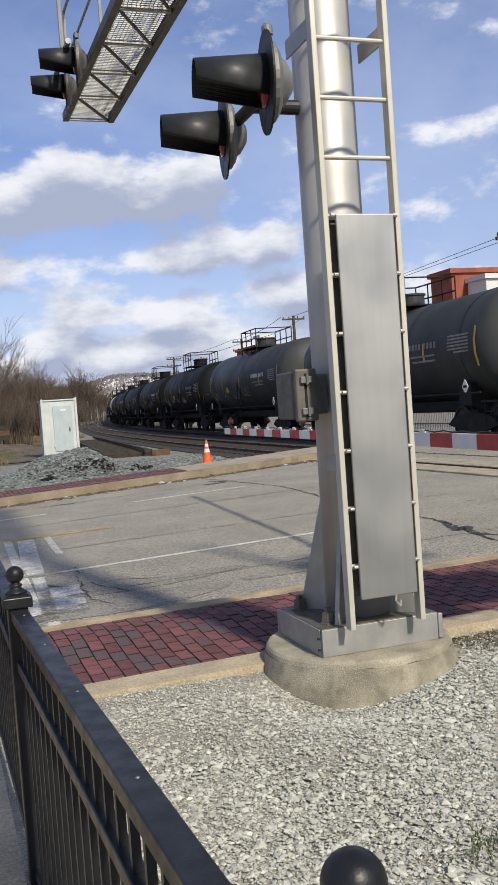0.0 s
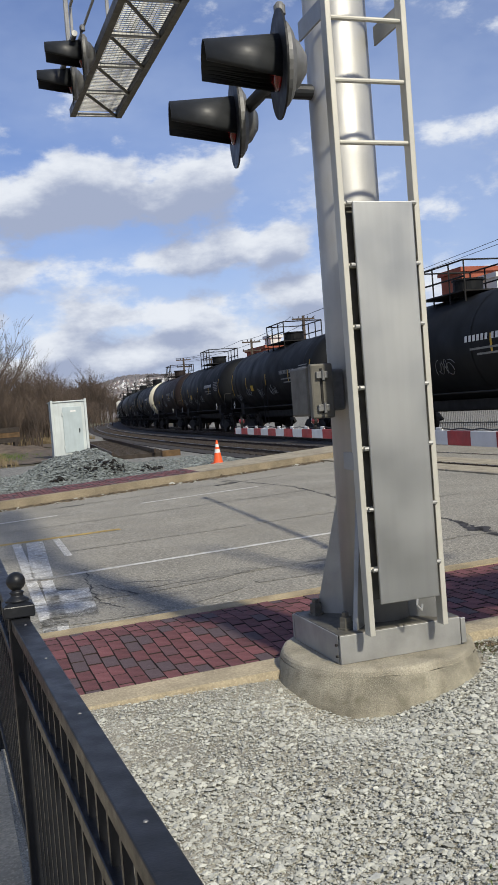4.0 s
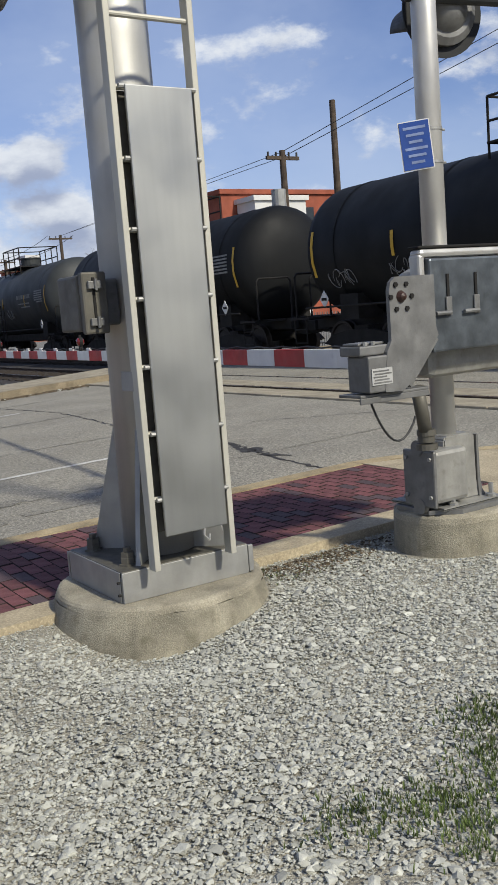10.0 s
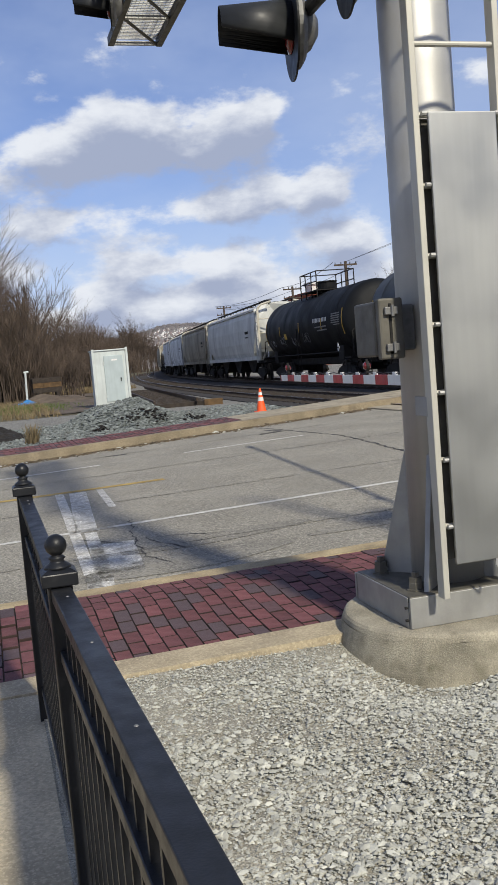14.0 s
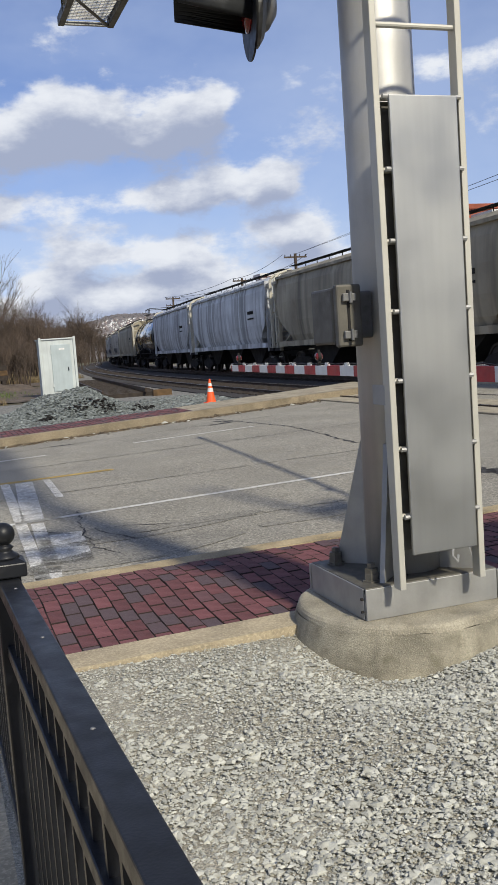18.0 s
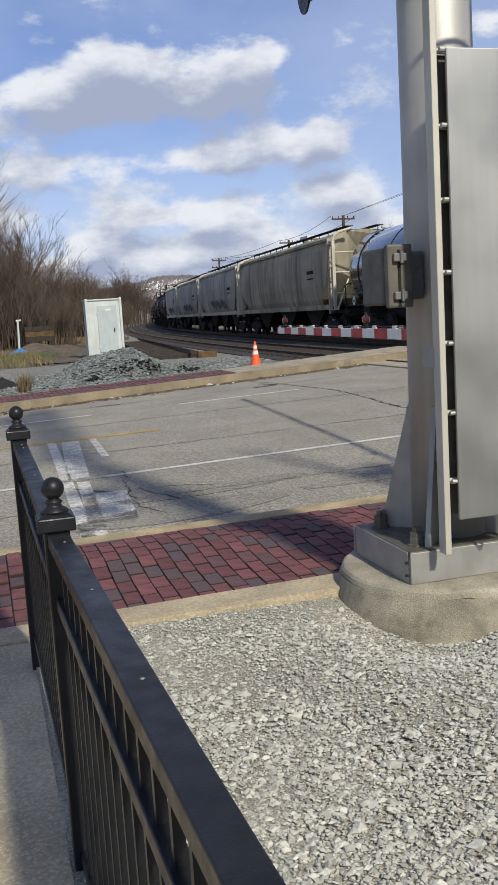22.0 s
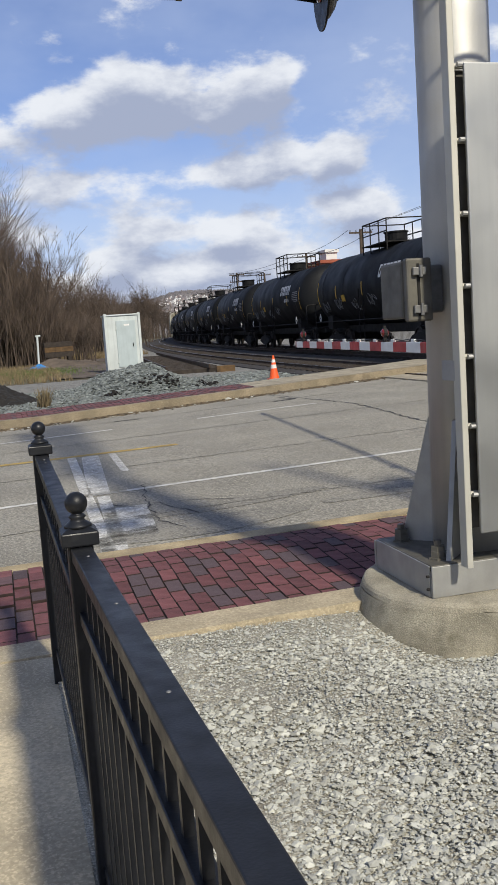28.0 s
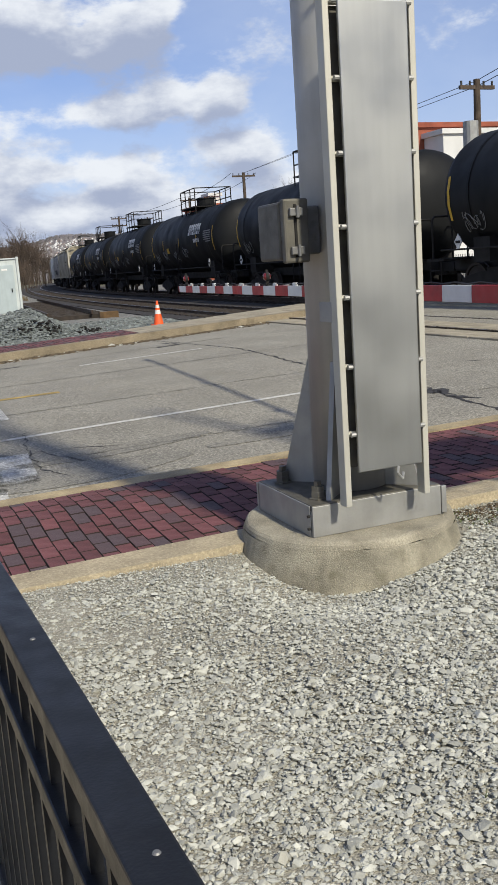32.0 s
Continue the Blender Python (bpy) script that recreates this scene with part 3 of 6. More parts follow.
tagged(obj("edging", bm, "edging"), "tan concrete edging between brick pavement and gravel", "kerb", kind="structure")
bm = fresh()
sheet(bm, [-40, -12] + steps(-4, 4.9, 0.5), lambda x: 4.70, lambda x: 6.17, 0.002, 0.3)
pavement = tagged(obj("pavement", bm, "sand_joint"), "red brick pavement with sandy joints beside the road", "pavement", kind="structure")
bm = fresh()
box(bm, -6.0, -0.03, -6, 4.465, -0.3, -0.004)
tagged(obj("walkway", bm, "path_concrete"), "pale concrete footpath behind the black fence", "pavement", kind="structure")

bm = fresh()
grid = bmesh.ops.create_grid(bm, x_segments=90, y_segments=90, size=1.0)
for v in bm.verts:
    x, y = -0.03 + (v.co.x + 1) * 4.6, -5.0 + (v.co.y + 1) * 4.73
    v.co = Vector((x, y, -0.005 + 0.010 * noise.noise((x * 1.3, y * 1.3, 0)) + 0.010 * noise.noise((x * 5, y * 5, 3)) + 0.02 * max(0, x - 2.2) - 0.11 * math.exp(-((x - 1.66) ** 2 + (y - 3.88) ** 2) / 0.15)))
tagged(obj("gravel_bed", bm, "gravel_bed"), "sandy grey bed beneath loose crushed gravel", "ground", kind="structure")

# far side: kerb, brick band, concrete band, ballast
bm = fresh()
sheet(bm, XS[:-2] + [20], lambda x: far_kerb(x), lambda x: far_kerb(x) + 0.22, 0.04, 0.4)
tagged(obj("kerb_far", bm, "kerb_far"), "tan concrete kerb on the far side of the road", "kerb", kind="structure")
bm = fresh()
sheet(bm, [-60, -30, -12] + steps(-6, 5.2, 0.5), lambda x: far_kerb(x) + 0.22, lambda x: far_kerb(x) + 1.75, 0.035, 0.4)
pavement_far = tagged(obj("pavement_far", bm, "brick_far"), "narrow red brick pavement on the far side", "pavement", kind="structure")
bm = fresh()
sheet(bm, steps(5.2, 11, 0.5), lambda x: far_kerb(x) + 0.22, lambda x: far_kerb(x) + 1.9 + 0.1 * (x - 5.2), 0.036, 0.4)
tagged(obj("pavement_slab_far", bm, "concrete"), "tan concrete pavement slab near the tracks", "pavement", kind="structure")


def track_x(y):
    """Centre line of the train's track: straight over the road, then curving away to the right."""
    return 14.1 + 0.008 * max(y - 20.0, 0.0) ** 1.544


TRACK_Y = [-80 + 0.5 * i for i in range(1500)]
TRACK_X = [track_x(y) for y in TRACK_Y]
TRACK_S = [-80.0]
for i in range(1, len(TRACK_Y)):
    TRACK_S.append(TRACK_S[-1] + math.hypot(TRACK_X[i] - TRACK_X[i - 1], TRACK_Y[i] - TRACK_Y[i - 1]))


def on_track(s, side=0.0):
    """Place and heading (radians from +y) at a length s along the track, side metres to its left (towards the viewer)."""
    y = float(np.interp(s, TRACK_S, TRACK_Y))
    x = track_x(y)
    dx = track_x(y + 0.5) - track_x(y - 0.5)
    head = math.atan2(dx, 1.0)
    return x - side * math.cos(head), y + side * math.sin(head), head


RAIL_Z = 0.16
SPACING = 4.1


def ribbon(bm, s_list, side0, side1, z0, z1):
    rows = []
    for s in s_list:
        x0, y0, _ = on_track(s, side0)
        x1, y1, _ = on_track(s, side1)
        rows.append([bm.verts.new(c) for c in ((x0, y0, z0), (x0, y0, z1), (x1, y1, z1), (x1, y1, z0))])
    for a, b in zip(rows, rows[1:]):
        for i in range(4):
            j = (i + 1) % 4
            bm.faces.new((a[i], b[i], b[j], a[j]))
    bm.faces.new(rows[0])
    bm.faces.new(rows[-1][::-1])
    bmesh.ops.recalc_face_normals(bm, faces=bm.faces)


S_FAR = steps(22, 120, 3) + steps(126, 420, 8)
S_ALL = steps(-60, 120, 3) + steps(126, 420, 8)
bm = fresh()
ribbon(bm, S_FAR, -3.2, SPACING + 1.9, -0.4, -0.02)
tagged(obj("track_bed", bm, "dark_ballast"), "dark oily ballast under the tracks", "track bed", kind="structure")
bm = fresh()
ribbon(bm, [23, 40, 60, 80, 100, 130], SPACING + 1.9, SPACING + 5.2, -0.4, -0.05)
tagged(obj("ballast_shoulder", bm, "ballast"), "grey stone ballast beside the tracks", "track bed", kind="structure")
bm = fresh()
box(bm, -8, 8.6, 20.2, 34, -0.4, -0.06)
tagged(obj("gravel_yard", bm, "ballast"), "grey gravel yard beside the railway", "ground", kind="structure")
bm = fresh()
for v in box(bm, 9.0, 60, -60, 4.4, -0.4, 0.03):
    pass
box(bm, 16.2, 60, 21.8, 100, -0.4, -0.03)
tagged(obj("lot_ground", bm, "ballast"), "grey gravel ground beside the crossing", "ground", kind="structure")


bm = fresh()
box(bm, -1.3, 1.3, -0.11, 0.11, -0.1, 0.012)
tie_mesh = bpy.data.meshes.new("tie")
bm.to_mesh(tie_mesh)
bm.free()
tie_mesh.materials.append(M["tie"])


def railway(name, label, side, RAIL_Z):
    t = thing(name, label, "railway track", "tracks")
    for w in (0.755, -0.755):
        bm = fresh()
        ribbon(bm, S_ALL, side + w + 0.07, side + w - 0.07, 0.0, 0.03)
        ribbon(bm, S_ALL, side + w + 0.012, side + w - 0.012, 0.03, RAIL_Z - 0.04)
        ribbon(bm, S_ALL, side + w + 0.037, side + w - 0.037, RAIL_Z - 0.04, RAIL_Z - 0.006)
        r = part("rail", bm, "rail", t)
        bm = fresh()
        ribbon(bm, S_ALL, side + w + 0.03, side + w - 0.03, RAIL_Z - 0.005, RAIL_Z)
        part("railhead", bm, "rail_top", r, "bright worn top of the rail")
    for i in range(145):
        x, y, h = on_track(22.5 + 0.62 * i, side)
        ob = new("tie", tie_mesh)
        ob.parent = t
        ob.matrix_world = pose(x, y, 0, 0, 0, -math.degrees(h))
    return t


railway("railway_track", "steel rails on dark ties carrying the train", 0.0, RAIL_Z)
railway("railway_track", "empty steel track with dark ties beside the train", SPACING, 0.085)

# crossing panels over the road between the rails
bm = fresh()
for side in (0.0, SPACING):
    for a, b in ((-0.68, 0.68), (0.83, 1.5), (-1.5, -0.83)):
        for i in range(7):
            y0 = 5.9 + 2.2 * i
            box(bm, 14.1 - side + a, 14.1 - side + b, y0 + 0.01, y0 + 2.19, -0.1, (0.075 if side else RAIL_Z) - 0.012, 0.01)
tagged(obj("crossing_panels", bm, "concrete"), "concrete crossing panels between the rails", "road surface", kind="structure")

# ---- concrete footing and cantilever signal ----
def cast_footing(label, x, y, profile, rim):
    """A round footing cast in a tube: a rough body and a worn pebbly top."""
    t = thing("concrete_footing", label, "foundation")
    bm = fresh()
    lathe(bm, profile, 72, pose(x, y, 0))
    for v in bm.verts:
        p = v.co * 9
        v.co += Vector((v.co.x - x, v.co.y - y, 0)) * 0.010 * noise.noise(p)
    part("body", bm, "old_concrete", t)
    bm = fresh()
    lathe(bm, rim, 72, pose(x, y, 0))
    for v in bm.verts:
        v.co.z += 0.004 * noise.noise(v.co * 14)
        v.co += Vector((v.co.x - x, v.co.y - y, 0)) * 0.014 * noise.noise(v.co * 11)
    part("worn_top", bm, "pebbly_concrete", t, "worn pebbly top edge")


cast_footing("weathered round concrete footing in the gravel", 2.025, 4.385, [(0.0, -0.25), (0.60, -0.25), (0.585, -0.14), (0.572, -0.06), (0.552, 0.03), (0.536, 0.09)],
             [(0.536, 0.09), (0.530, 0.112), (0.520, 0.125), (0.505, 0.130), (0.45, 0.131), (0.3, 0.131), (0.0, 0.131)])

cant = thing("cantilever_signal", "tall aluminium cantilever signal mast with ladder and warning lights", "railway signal")
bm = fresh()
box(bm, 1.67, 2.37, 4.06, 4.69, 0.255, 0.285, 0.004)
part("base_plate", bm, "brown_grey", cant, "dirty steel base plate")
bm = fresh()
box(bm, 1.67, 2.37, 4.055, 4.075, 0.132, 0.28, 0.003)
part("skirt_plate", bm, "galvanised", cant)
bm = fresh()
box(bm, 1.665, 1.685, 4.077, 4.69, 0.132, 0.28, 0.003)
part("skirt_plate", bm, "galvanised", cant)
bm = fresh()
box(bm, 2.355, 2.375, 4.077, 4.69, 0.132, 0.28, 0.003)
part("skirt_plate", bm, "galvanised", cant)
for x in (1.655, 2.385):
    for z in (0.175, 0.235):
        bm = fresh()
        tube(bm, (x - 0.006, 4.07, z), (x + 0.006, 4.07, z), 0.007, n=8)
        part("side_bolt", bm, "under", cant)
bm = fresh()
box(bm, 2.372, 2.40, 4.05, 4.07, 0.14, 0.275, 0.003)
part("side_ear", bm, "galvanised", cant)
bm = fresh()
box(bm, 1.66, 1.684, 4.692, 4.71, 0.14, 0.275, 0.003)
part("side_ear", bm, "galvanised", cant)
bm = fresh()
lathe(bm, [(0.0, 0.28), (0.185, 0.28), (0.172, 2.0), (0.165, 6.4), (0.0, 6.4)], 36, pose(2.035, 4.36, 0))
part("pole", bm, "aluminium", cant, "satin aluminium pole", smooth=True)
for a in (45, 135, 225, 315):
    bm = fresh()
    prism(bm, [(0.15, 0.285), (0.36, 0.285), (0.19, 0.92), (0.15, 0.92)], "y", -0.012, 0.012)
    bmesh.ops.transform(bm, matrix=pose(2.035, 4.36, 0, 0, 0, a), verts=bm.verts)
    part("gusset", bm, "galvanised", cant)
for x, y in ((1.76, 4.17), (1.76, 4.58), (2.29, 4.17), (2.29, 4.58)):
    bm = fresh()
    lathe(bm, [(0, 0.285), (0.048, 0.285), (0.048, 0.293), (0.036, 0.294), (0.036, 0.322), (0.034, 0.324), (0.034, 0.348), (0.02, 0.349), (0.02, 0.372), (0, 0.375)], 6, pose(x, y, 0))
    part("anchor_bolt", bm, "brown_grey", cant, "rusty anchor bolt with nut")

# ladder
for x0, x1 in ((1.785, 1.815), (2.20, 2.23)):
    bm = fresh()
    box(bm, x0, x1, 3.93, 3.995, 0.287, 6.2, 0.004)
    part("ladder_rail", bm, "ladder_metal", cant)
for i in range(20):
    z = 0.62 + 0.305 * i
    bm = fresh()
    tube(bm, (1.80, 3.955, z), (2.215, 3.955, z), 0.0125, n=10)
    part("rung", bm, "ladder_metal", cant)
for z, t, y1 in ((1.17, 0.045, 4.10), (3.42, 0.05, 4.28), (5.0, 0.05, 4.28)):
    for x, s in ((1.79, -1), (2.225, 1)):
        bm = fresh()
        box(bm, x - 0.006, x + 0.006, 3.98, y1, z - t, z + t, 0.002)
        part("standoff_bracket", bm, "galvanised", cant)
bm = fresh()
box(bm, 1.845, 2.178, 3.905, 3.925, 0.445, 2.455, 0.006)
# added dark plate: gives the gap between guard and rails its shade
backing = fresh()
box(backing, 1.818, 2.197, 3.972, 3.982, 0.46, 2.44, 0.002)
part("guard_backing", backing, "brown_grey", cant, "dark plate standing in for the shaded gap behind the ladder")
panel = part("climb_guard", bm, "panel", cant, "smooth brushed aluminium climbing guard panel")
for i in range(7):
    for x in (1.828, 2.185):
        bm = fresh()
        tube(bm, (x - 0.006, 3.925, 0.62 + 0.305 * i), (x + 0.02, 3.925, 0.62 + 0.305 * i), 0.011, n=8)
        part("pin", bm, "galvanised", panel)
bm = fresh()
path_tube(bm, [(2.045, 3.9, 0.45), (2.035, 3.89, 0.42), (2.06, 3.89, 0.39), (2.07, 3.9, 0.42)], 0.006, 6)
part("padlock_hasp", bm, "galvanised", panel)

# junction box on the pole's side
jbox = thing("junction_box", "grey cast junction box clamped on the signal pole", "junction box")
bm = fresh()
box(bm, 1.66, 1.76, 4.216, 4.46, 1.41, 1.67, 0.012)
part("body", bm, "brown_grey", jbox)
bm = fresh()
box(bm, 1.665, 1.79, 4.17, 4.214, 1.395, 1.68, 0.010)
lid = part("lid", bm, "brown_grey", jbox)
for z in (1.45, 1.62):
    bm = fresh()
    box(bm, 1.69, 1.755, 4.150, 4.169, z - 0.018, z + 0.018, 0.004)
    tube(bm, (1.725, 4.145, z - 0.026), (1.725, 4.145, z + 0.026), 0.008, n=8)
    part("clasp", bm, "cast_grey", lid)
bm = fresh()
box(bm, 1.715, 1.728, 4.164, 4.169, 1.42, 1.655, 0.002)
part("seam_strip", bm, "under", lid)
bm = fresh()
box(bm, 1.762, 1.88, 4.24, 4.45, 1.43, 1.65, 0.01)
part("back_bracket", bm, "cast_grey", jbox)


def flasher(eye, facing, name="crossing_light", arm_to=None):
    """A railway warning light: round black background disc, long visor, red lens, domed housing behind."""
    t = thing(name, "black warning light with long hood and round backing disc", "signal light", "crossing lights",
              m=Matrix.Translation(eye) @ pose(0, 0, 0, 0, 0, facing))
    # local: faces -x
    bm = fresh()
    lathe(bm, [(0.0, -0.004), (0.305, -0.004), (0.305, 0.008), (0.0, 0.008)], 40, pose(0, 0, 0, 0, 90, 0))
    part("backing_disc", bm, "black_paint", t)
    bm = fresh()
    lathe(bm, [(0.0, 0.17), (0.06, 0.16), (0.13, 0.115), (0.175, 0.05), (0.18, 0.009), (0.0, 0.009)], 28, pose(0, 0, 0, 0, 90, 0))
    part("housing", bm, "cast_grey", t, smooth=True)
    bm = fresh()
    lathe(bm, [(0.0, -0.05), (0.08, -0.045), (0.145, -0.02), (0.15, -0.005), (0.0, -0.005)], 28, pose(0, 0, 0, 0, 90, 0))
    part("lens", bm, "red_lens", t, "dark red glass lens", smooth=True)
    n, r, far = 24, 0.172, 0.44
    for nm, r_out, r_in, mt in (("hood", r, r - 0.004, "hood_grey"), ("hood_lining", r - 0.005, r - 0.008, "black_paint")):
        bm = fresh()
        rows = []
        for i in range(n + 1):
            u = i / n
            back, tip = math.radians(-42 + 264 * u), math.radians(-2 + 184 * u)
            rows.append([bm.verts.new(c) for c in ((-0.006, r_out * math.cos(back), r_out * math.sin(back)), (-far, r_out * 0.97 * math.cos(tip), r_out * 0.97 * math.sin(tip) - 0.015),
                                                   (-far, r_in * 0.97 * math.cos(tip), r_in * 0.97 * math.sin(tip) - 0.015), (-0.006, r_in * math.cos(back), r_in * math.sin(back)))])
        for a, b in zip(rows, rows[1:]):
            for i in range(4):
                bm.faces.new((a[i], b[i], b[(i + 1) % 4], a[(i + 1) % 4]))
        bm.faces.new(rows[0])
        bm.faces.new(rows[-1][::-1])
        bmesh.ops.recalc_face_normals(bm, faces=bm.faces)
        part(nm, bm, mt, t, smooth=(nm == "hood"))
    bm = fresh()
    tube(bm, (0.02, -0.19, 0.06), (0.055, -0.19, 0.06), 0.022, n=12)
    part("plug", bm, "black_paint", t)
    bm = fresh()
    lathe(bm, [(0.0, 0.012), (0.235, 0.012), (0.235, 0.045), (0.19, 0.075), (0.0, 0.075)], 28, pose(0, 0, 0, 0, 90, 0))
    part("housing_rim", bm, "cast_grey", t)
    bm = fresh()
    lathe(bm, [(0, 0), (0.035, 0), (0.035, 0.05), (0.02, 0.07), (0, 0.07)], 14, pose(0.03, 0, 0.29))
    part("cap", bm, "cast_grey", t)
    t.scale = (0.82, 0.82, 0.82)
    return t


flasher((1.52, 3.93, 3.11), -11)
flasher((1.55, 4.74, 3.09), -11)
bm = fresh()
tube(bm, (1.60, 3.9, 3.14), (1.60, 4.8, 3.14), 0.035, n=14)
tube(bm, (1.60, 4.36, 3.14), (1.90, 4.36, 3.14), 0.04, n=14)
part("light_bracket", bm, "hood_grey", cant)

# cantilever walkway over the road
bm = fresh()
CX = 1.95
for x in (CX - 0.28, CX + 0.28):
    box(bm, x - 0.035, x + 0.035, 4.4, 11.1, 5.14, 5.24, 0.004)
part("arm_chord", bm, "brown_grey", cant)
for i in range(9):
    y = 4.7 + 0.8 * i - 0.02
    bm = fresh()
    box(bm, CX - 0.245, CX + 0.245, y - 0.02, y + 0.02, 5.15, 5.19)
    part("cross_bar", bm, "galvanised", cant)
for i in range(8):
    y = 4.7 + 0.8 * i
    bm = fresh()
    tube(bm, (CX - 0.245, y, 5.16), (CX + 0.245, y + 0.78, 5.16), 0.018, n=6)
    part("diagonal_brace", bm, "brown_grey", cant)
bm = fresh()
for i in range(150):
    y = 4.5 + 0.044 * i
    box(bm, CX - 0.24, CX + 0.24, y - 0.006, y + 0.006, 5.205, 5.215)
for i in range(13):
    x = CX - 0.24 + 0.04 * i
    box(bm, x - 0.003, x + 0.003, 4.45, 11.05, 5.216, 5.224)
tagged(part("walkway_grating", bm, "galvanised", cant, "open metal walkway grating"), kind="stuff")
bm = fresh()
for y in (6.5, 8.6, 10.7):
    for x in (CX - 0.27, CX + 0.27):
        tube(bm, (x, y, 5.22), (x, y, 6.3), 0.018, n=8)
for x in (CX - 0.27, CX + 0.27):
    tube(bm, (x, 4.5, 6.3), (x, 10.7, 6.3), 0.018, n=8)
    tube(bm, (x, 4.5, 5.75), (x, 10.7, 5.75), 0.015, n=8)
part("handrail", bm, "galvanised", cant)
bm = fresh()
tube(bm, (CX - 0.33, 9.3, 5.3), (CX - 0.62, 9.3, 5.3), 0.025, n=8)
tube(bm, (CX - 0.55, 8.9, 5.25), (CX - 0.55, 10.2, 5.25), 0.03, n=8)
tube(bm, (CX - 0.55, 9.3, 5.25), (CX - 0.55, 9.3, 6.3), 0.025, n=8)
part("hanger", bm, "galvanised", cant)
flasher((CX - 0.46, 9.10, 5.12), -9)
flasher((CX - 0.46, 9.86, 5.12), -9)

ARM_STRIPE = 0.405
# ---- gate mast ----
GX, GY = 3.70, 3.98
BX = GX - 0.20
cast_footing("round concrete footing under the gate mast", GX + 0.02, GY, [(0.0, -0.2), (0.335, -0.2), (0.332, -0.05), (0.329, 0.08), (0.325, 0.21)],
             [(0.325, 0.21), (0.322, 0.24), (0.312, 0.254), (0.295, 0.259), (0.2, 0.26), (0.0, 0.26)])
mast = thing("gate_mast", "grey crossing gate mast with drive mechanism and lowered striped arm", "crossing gate")
bm = fresh()
tube(bm, (GX, GY, 0.6), (GX, GY, 5.0), 0.068, n=32)
part("mast_pipe", bm, "pipe", mast, smooth=True)
bm = fresh()
prism(bm, [(-0.27, -0.13), (-0.13, -0.25), (0.15, -0.25), (0.27, -0.13), (0.27, 0.13), (0.15, 0.25), (-0.13, 0.25), (-0.27, 0.13)], "z", 0.26, 0.285)
bmesh.ops.transform(bm, matrix=pose(GX, GY, 0), verts=bm.verts)
part("base_flange", bm, "cast_grey", mast)
bm = fresh()
outline = [(0.17, 0.30), (0.15, 0.33), (0.125, 0.40), (0.12, 0.655), (0.10, 0.675), (-0.10, 0.675), (-0.12, 0.655), (-0.125, 0.40), (-0.15, 0.33), (-0.17, 0.30)]
prism(bm, outline, "y", -0.12, 0.10)
prism(bm, [(-0.24, -0.22), (0.24, -0.22), (0.24, 0.22), (-0.24, 0.22)], "z", 0.286, 0.302)
bmesh.ops.bevel(bm, geom=bm.edges[:], offset=0.008, segments=2, affect="EDGES")
bmesh.ops.transform(bm, matrix=pose(GX, GY, 0), verts=bm.verts)
pillar = part("junction_base", bm, "cast_light", mast)
bm = fresh()
prism(bm, [(0.185, 0.30), (0.155, 0.34), (0.14, 0.41), (0.135, 0.66), (0.12, 0.66), (0.12, 0.41), (0.125, 0.34), (0.13, 0.30)], "y", -0.06, -0.03)
bmesh.ops.transform(bm, matrix=pose(GX, GY - 0.07, 0), verts=bm.verts)
part("rib", bm, "cast_grey", pillar)
bm = fresh()
box(bm, GX - 0.27, GX - 0.02, GY - 0.20, GY + 0.02, 0.325, 0.62, 0.025)
jb = part("junction_case", bm, "cast_light", mast)
bm = fresh()
box(bm, GX - 0.295, GX - 0.272, GY - 0.215, GY + 0.03, 0.31, 0.625, 0.01)
tube(bm, (GX - 0.30, GY - 0.09, 0.635), (GX - 0.27, GY - 0.09, 0.635), 0.045, n=16)
tube(bm, (GX - 0.30, GY - 0.09, 0.31), (GX - 0.27, GY - 0.09, 0.31), 0.045, n=16)
part("junction_door", bm, "cast_grey", jb, "cast access cover")
for z in (0.37, 0.58):
    for y in (-0.185, -0.0):
        bm = fresh()
        tube(bm, (GX - 0.306, GY + y, z), (GX - 0.296, GY + y, z), 0.012, n=6)
        part("bolt", bm, "galvanised", jb)
for y in (-0.18, 0.18):
    for x in (-0.13, 0.17):
        bm = fresh()
        lathe(bm, [(0, 0.285), (0.028, 0.285), (0.028, 0.315), (0.014, 0.32), (0.014, 0.375), (0, 0.375)], 6, pose(GX + x, GY + y, 0))
        part("anchor_bolt", bm, "galvanised", mast)
bm = fresh()
box(bm, 3.285, 4.15, 3.60, 3.72, 1.165, 1.635, 0.012)
cover = part("mechanism_cover", bm, mat("blue_grey", (0.115, 0.13, 0.145), 0.45, 0.55, vary=0.3, scale=9, bump=0.08, fine=60, spots=0.35, spot_color=(0.07, 0.08, 0.09)), mast, "blue-grey metal cover")
for x in (3.40, 3.60):
    bm = fresh()
    box(bm, x - 0.009, x + 0.009, 3.592, 3.599, 1.39, 1.555, 0.002)
    part("slot", bm, "under", cover)
    bm = fresh()
    tube(bm, (x - 0.10, 3.585, 1.36), (x + 0.005, 3.585, 1.36), 0.011, n=8)
    box(bm, x - 0.02, x + 0.02, 3.588, 3.599, 1.345, 1.44, 0.004)
    part("latch_bar", bm, "cast_grey", cover)
bm = fresh()
box(bm, 3.24, 4.2, 3.615, 3.70, 1.64, 1.685, 0.02)
box(bm, 3.235, 3.275, 3.62, 3.70, 1.42, 1.66, 0.015)
box(bm, 3.62, 4.2, 3.69, 3.98, 1.632, 1.683, 0.01)
roof = part("mechanism_roof", bm, "pipe", mast)
bm = fresh()
box(bm, 3.235, 4.08, 3.62, 3.70, 1.687, 1.70, 0.004)
part("roof_edge", bm, "under", roof)
bm = fresh()
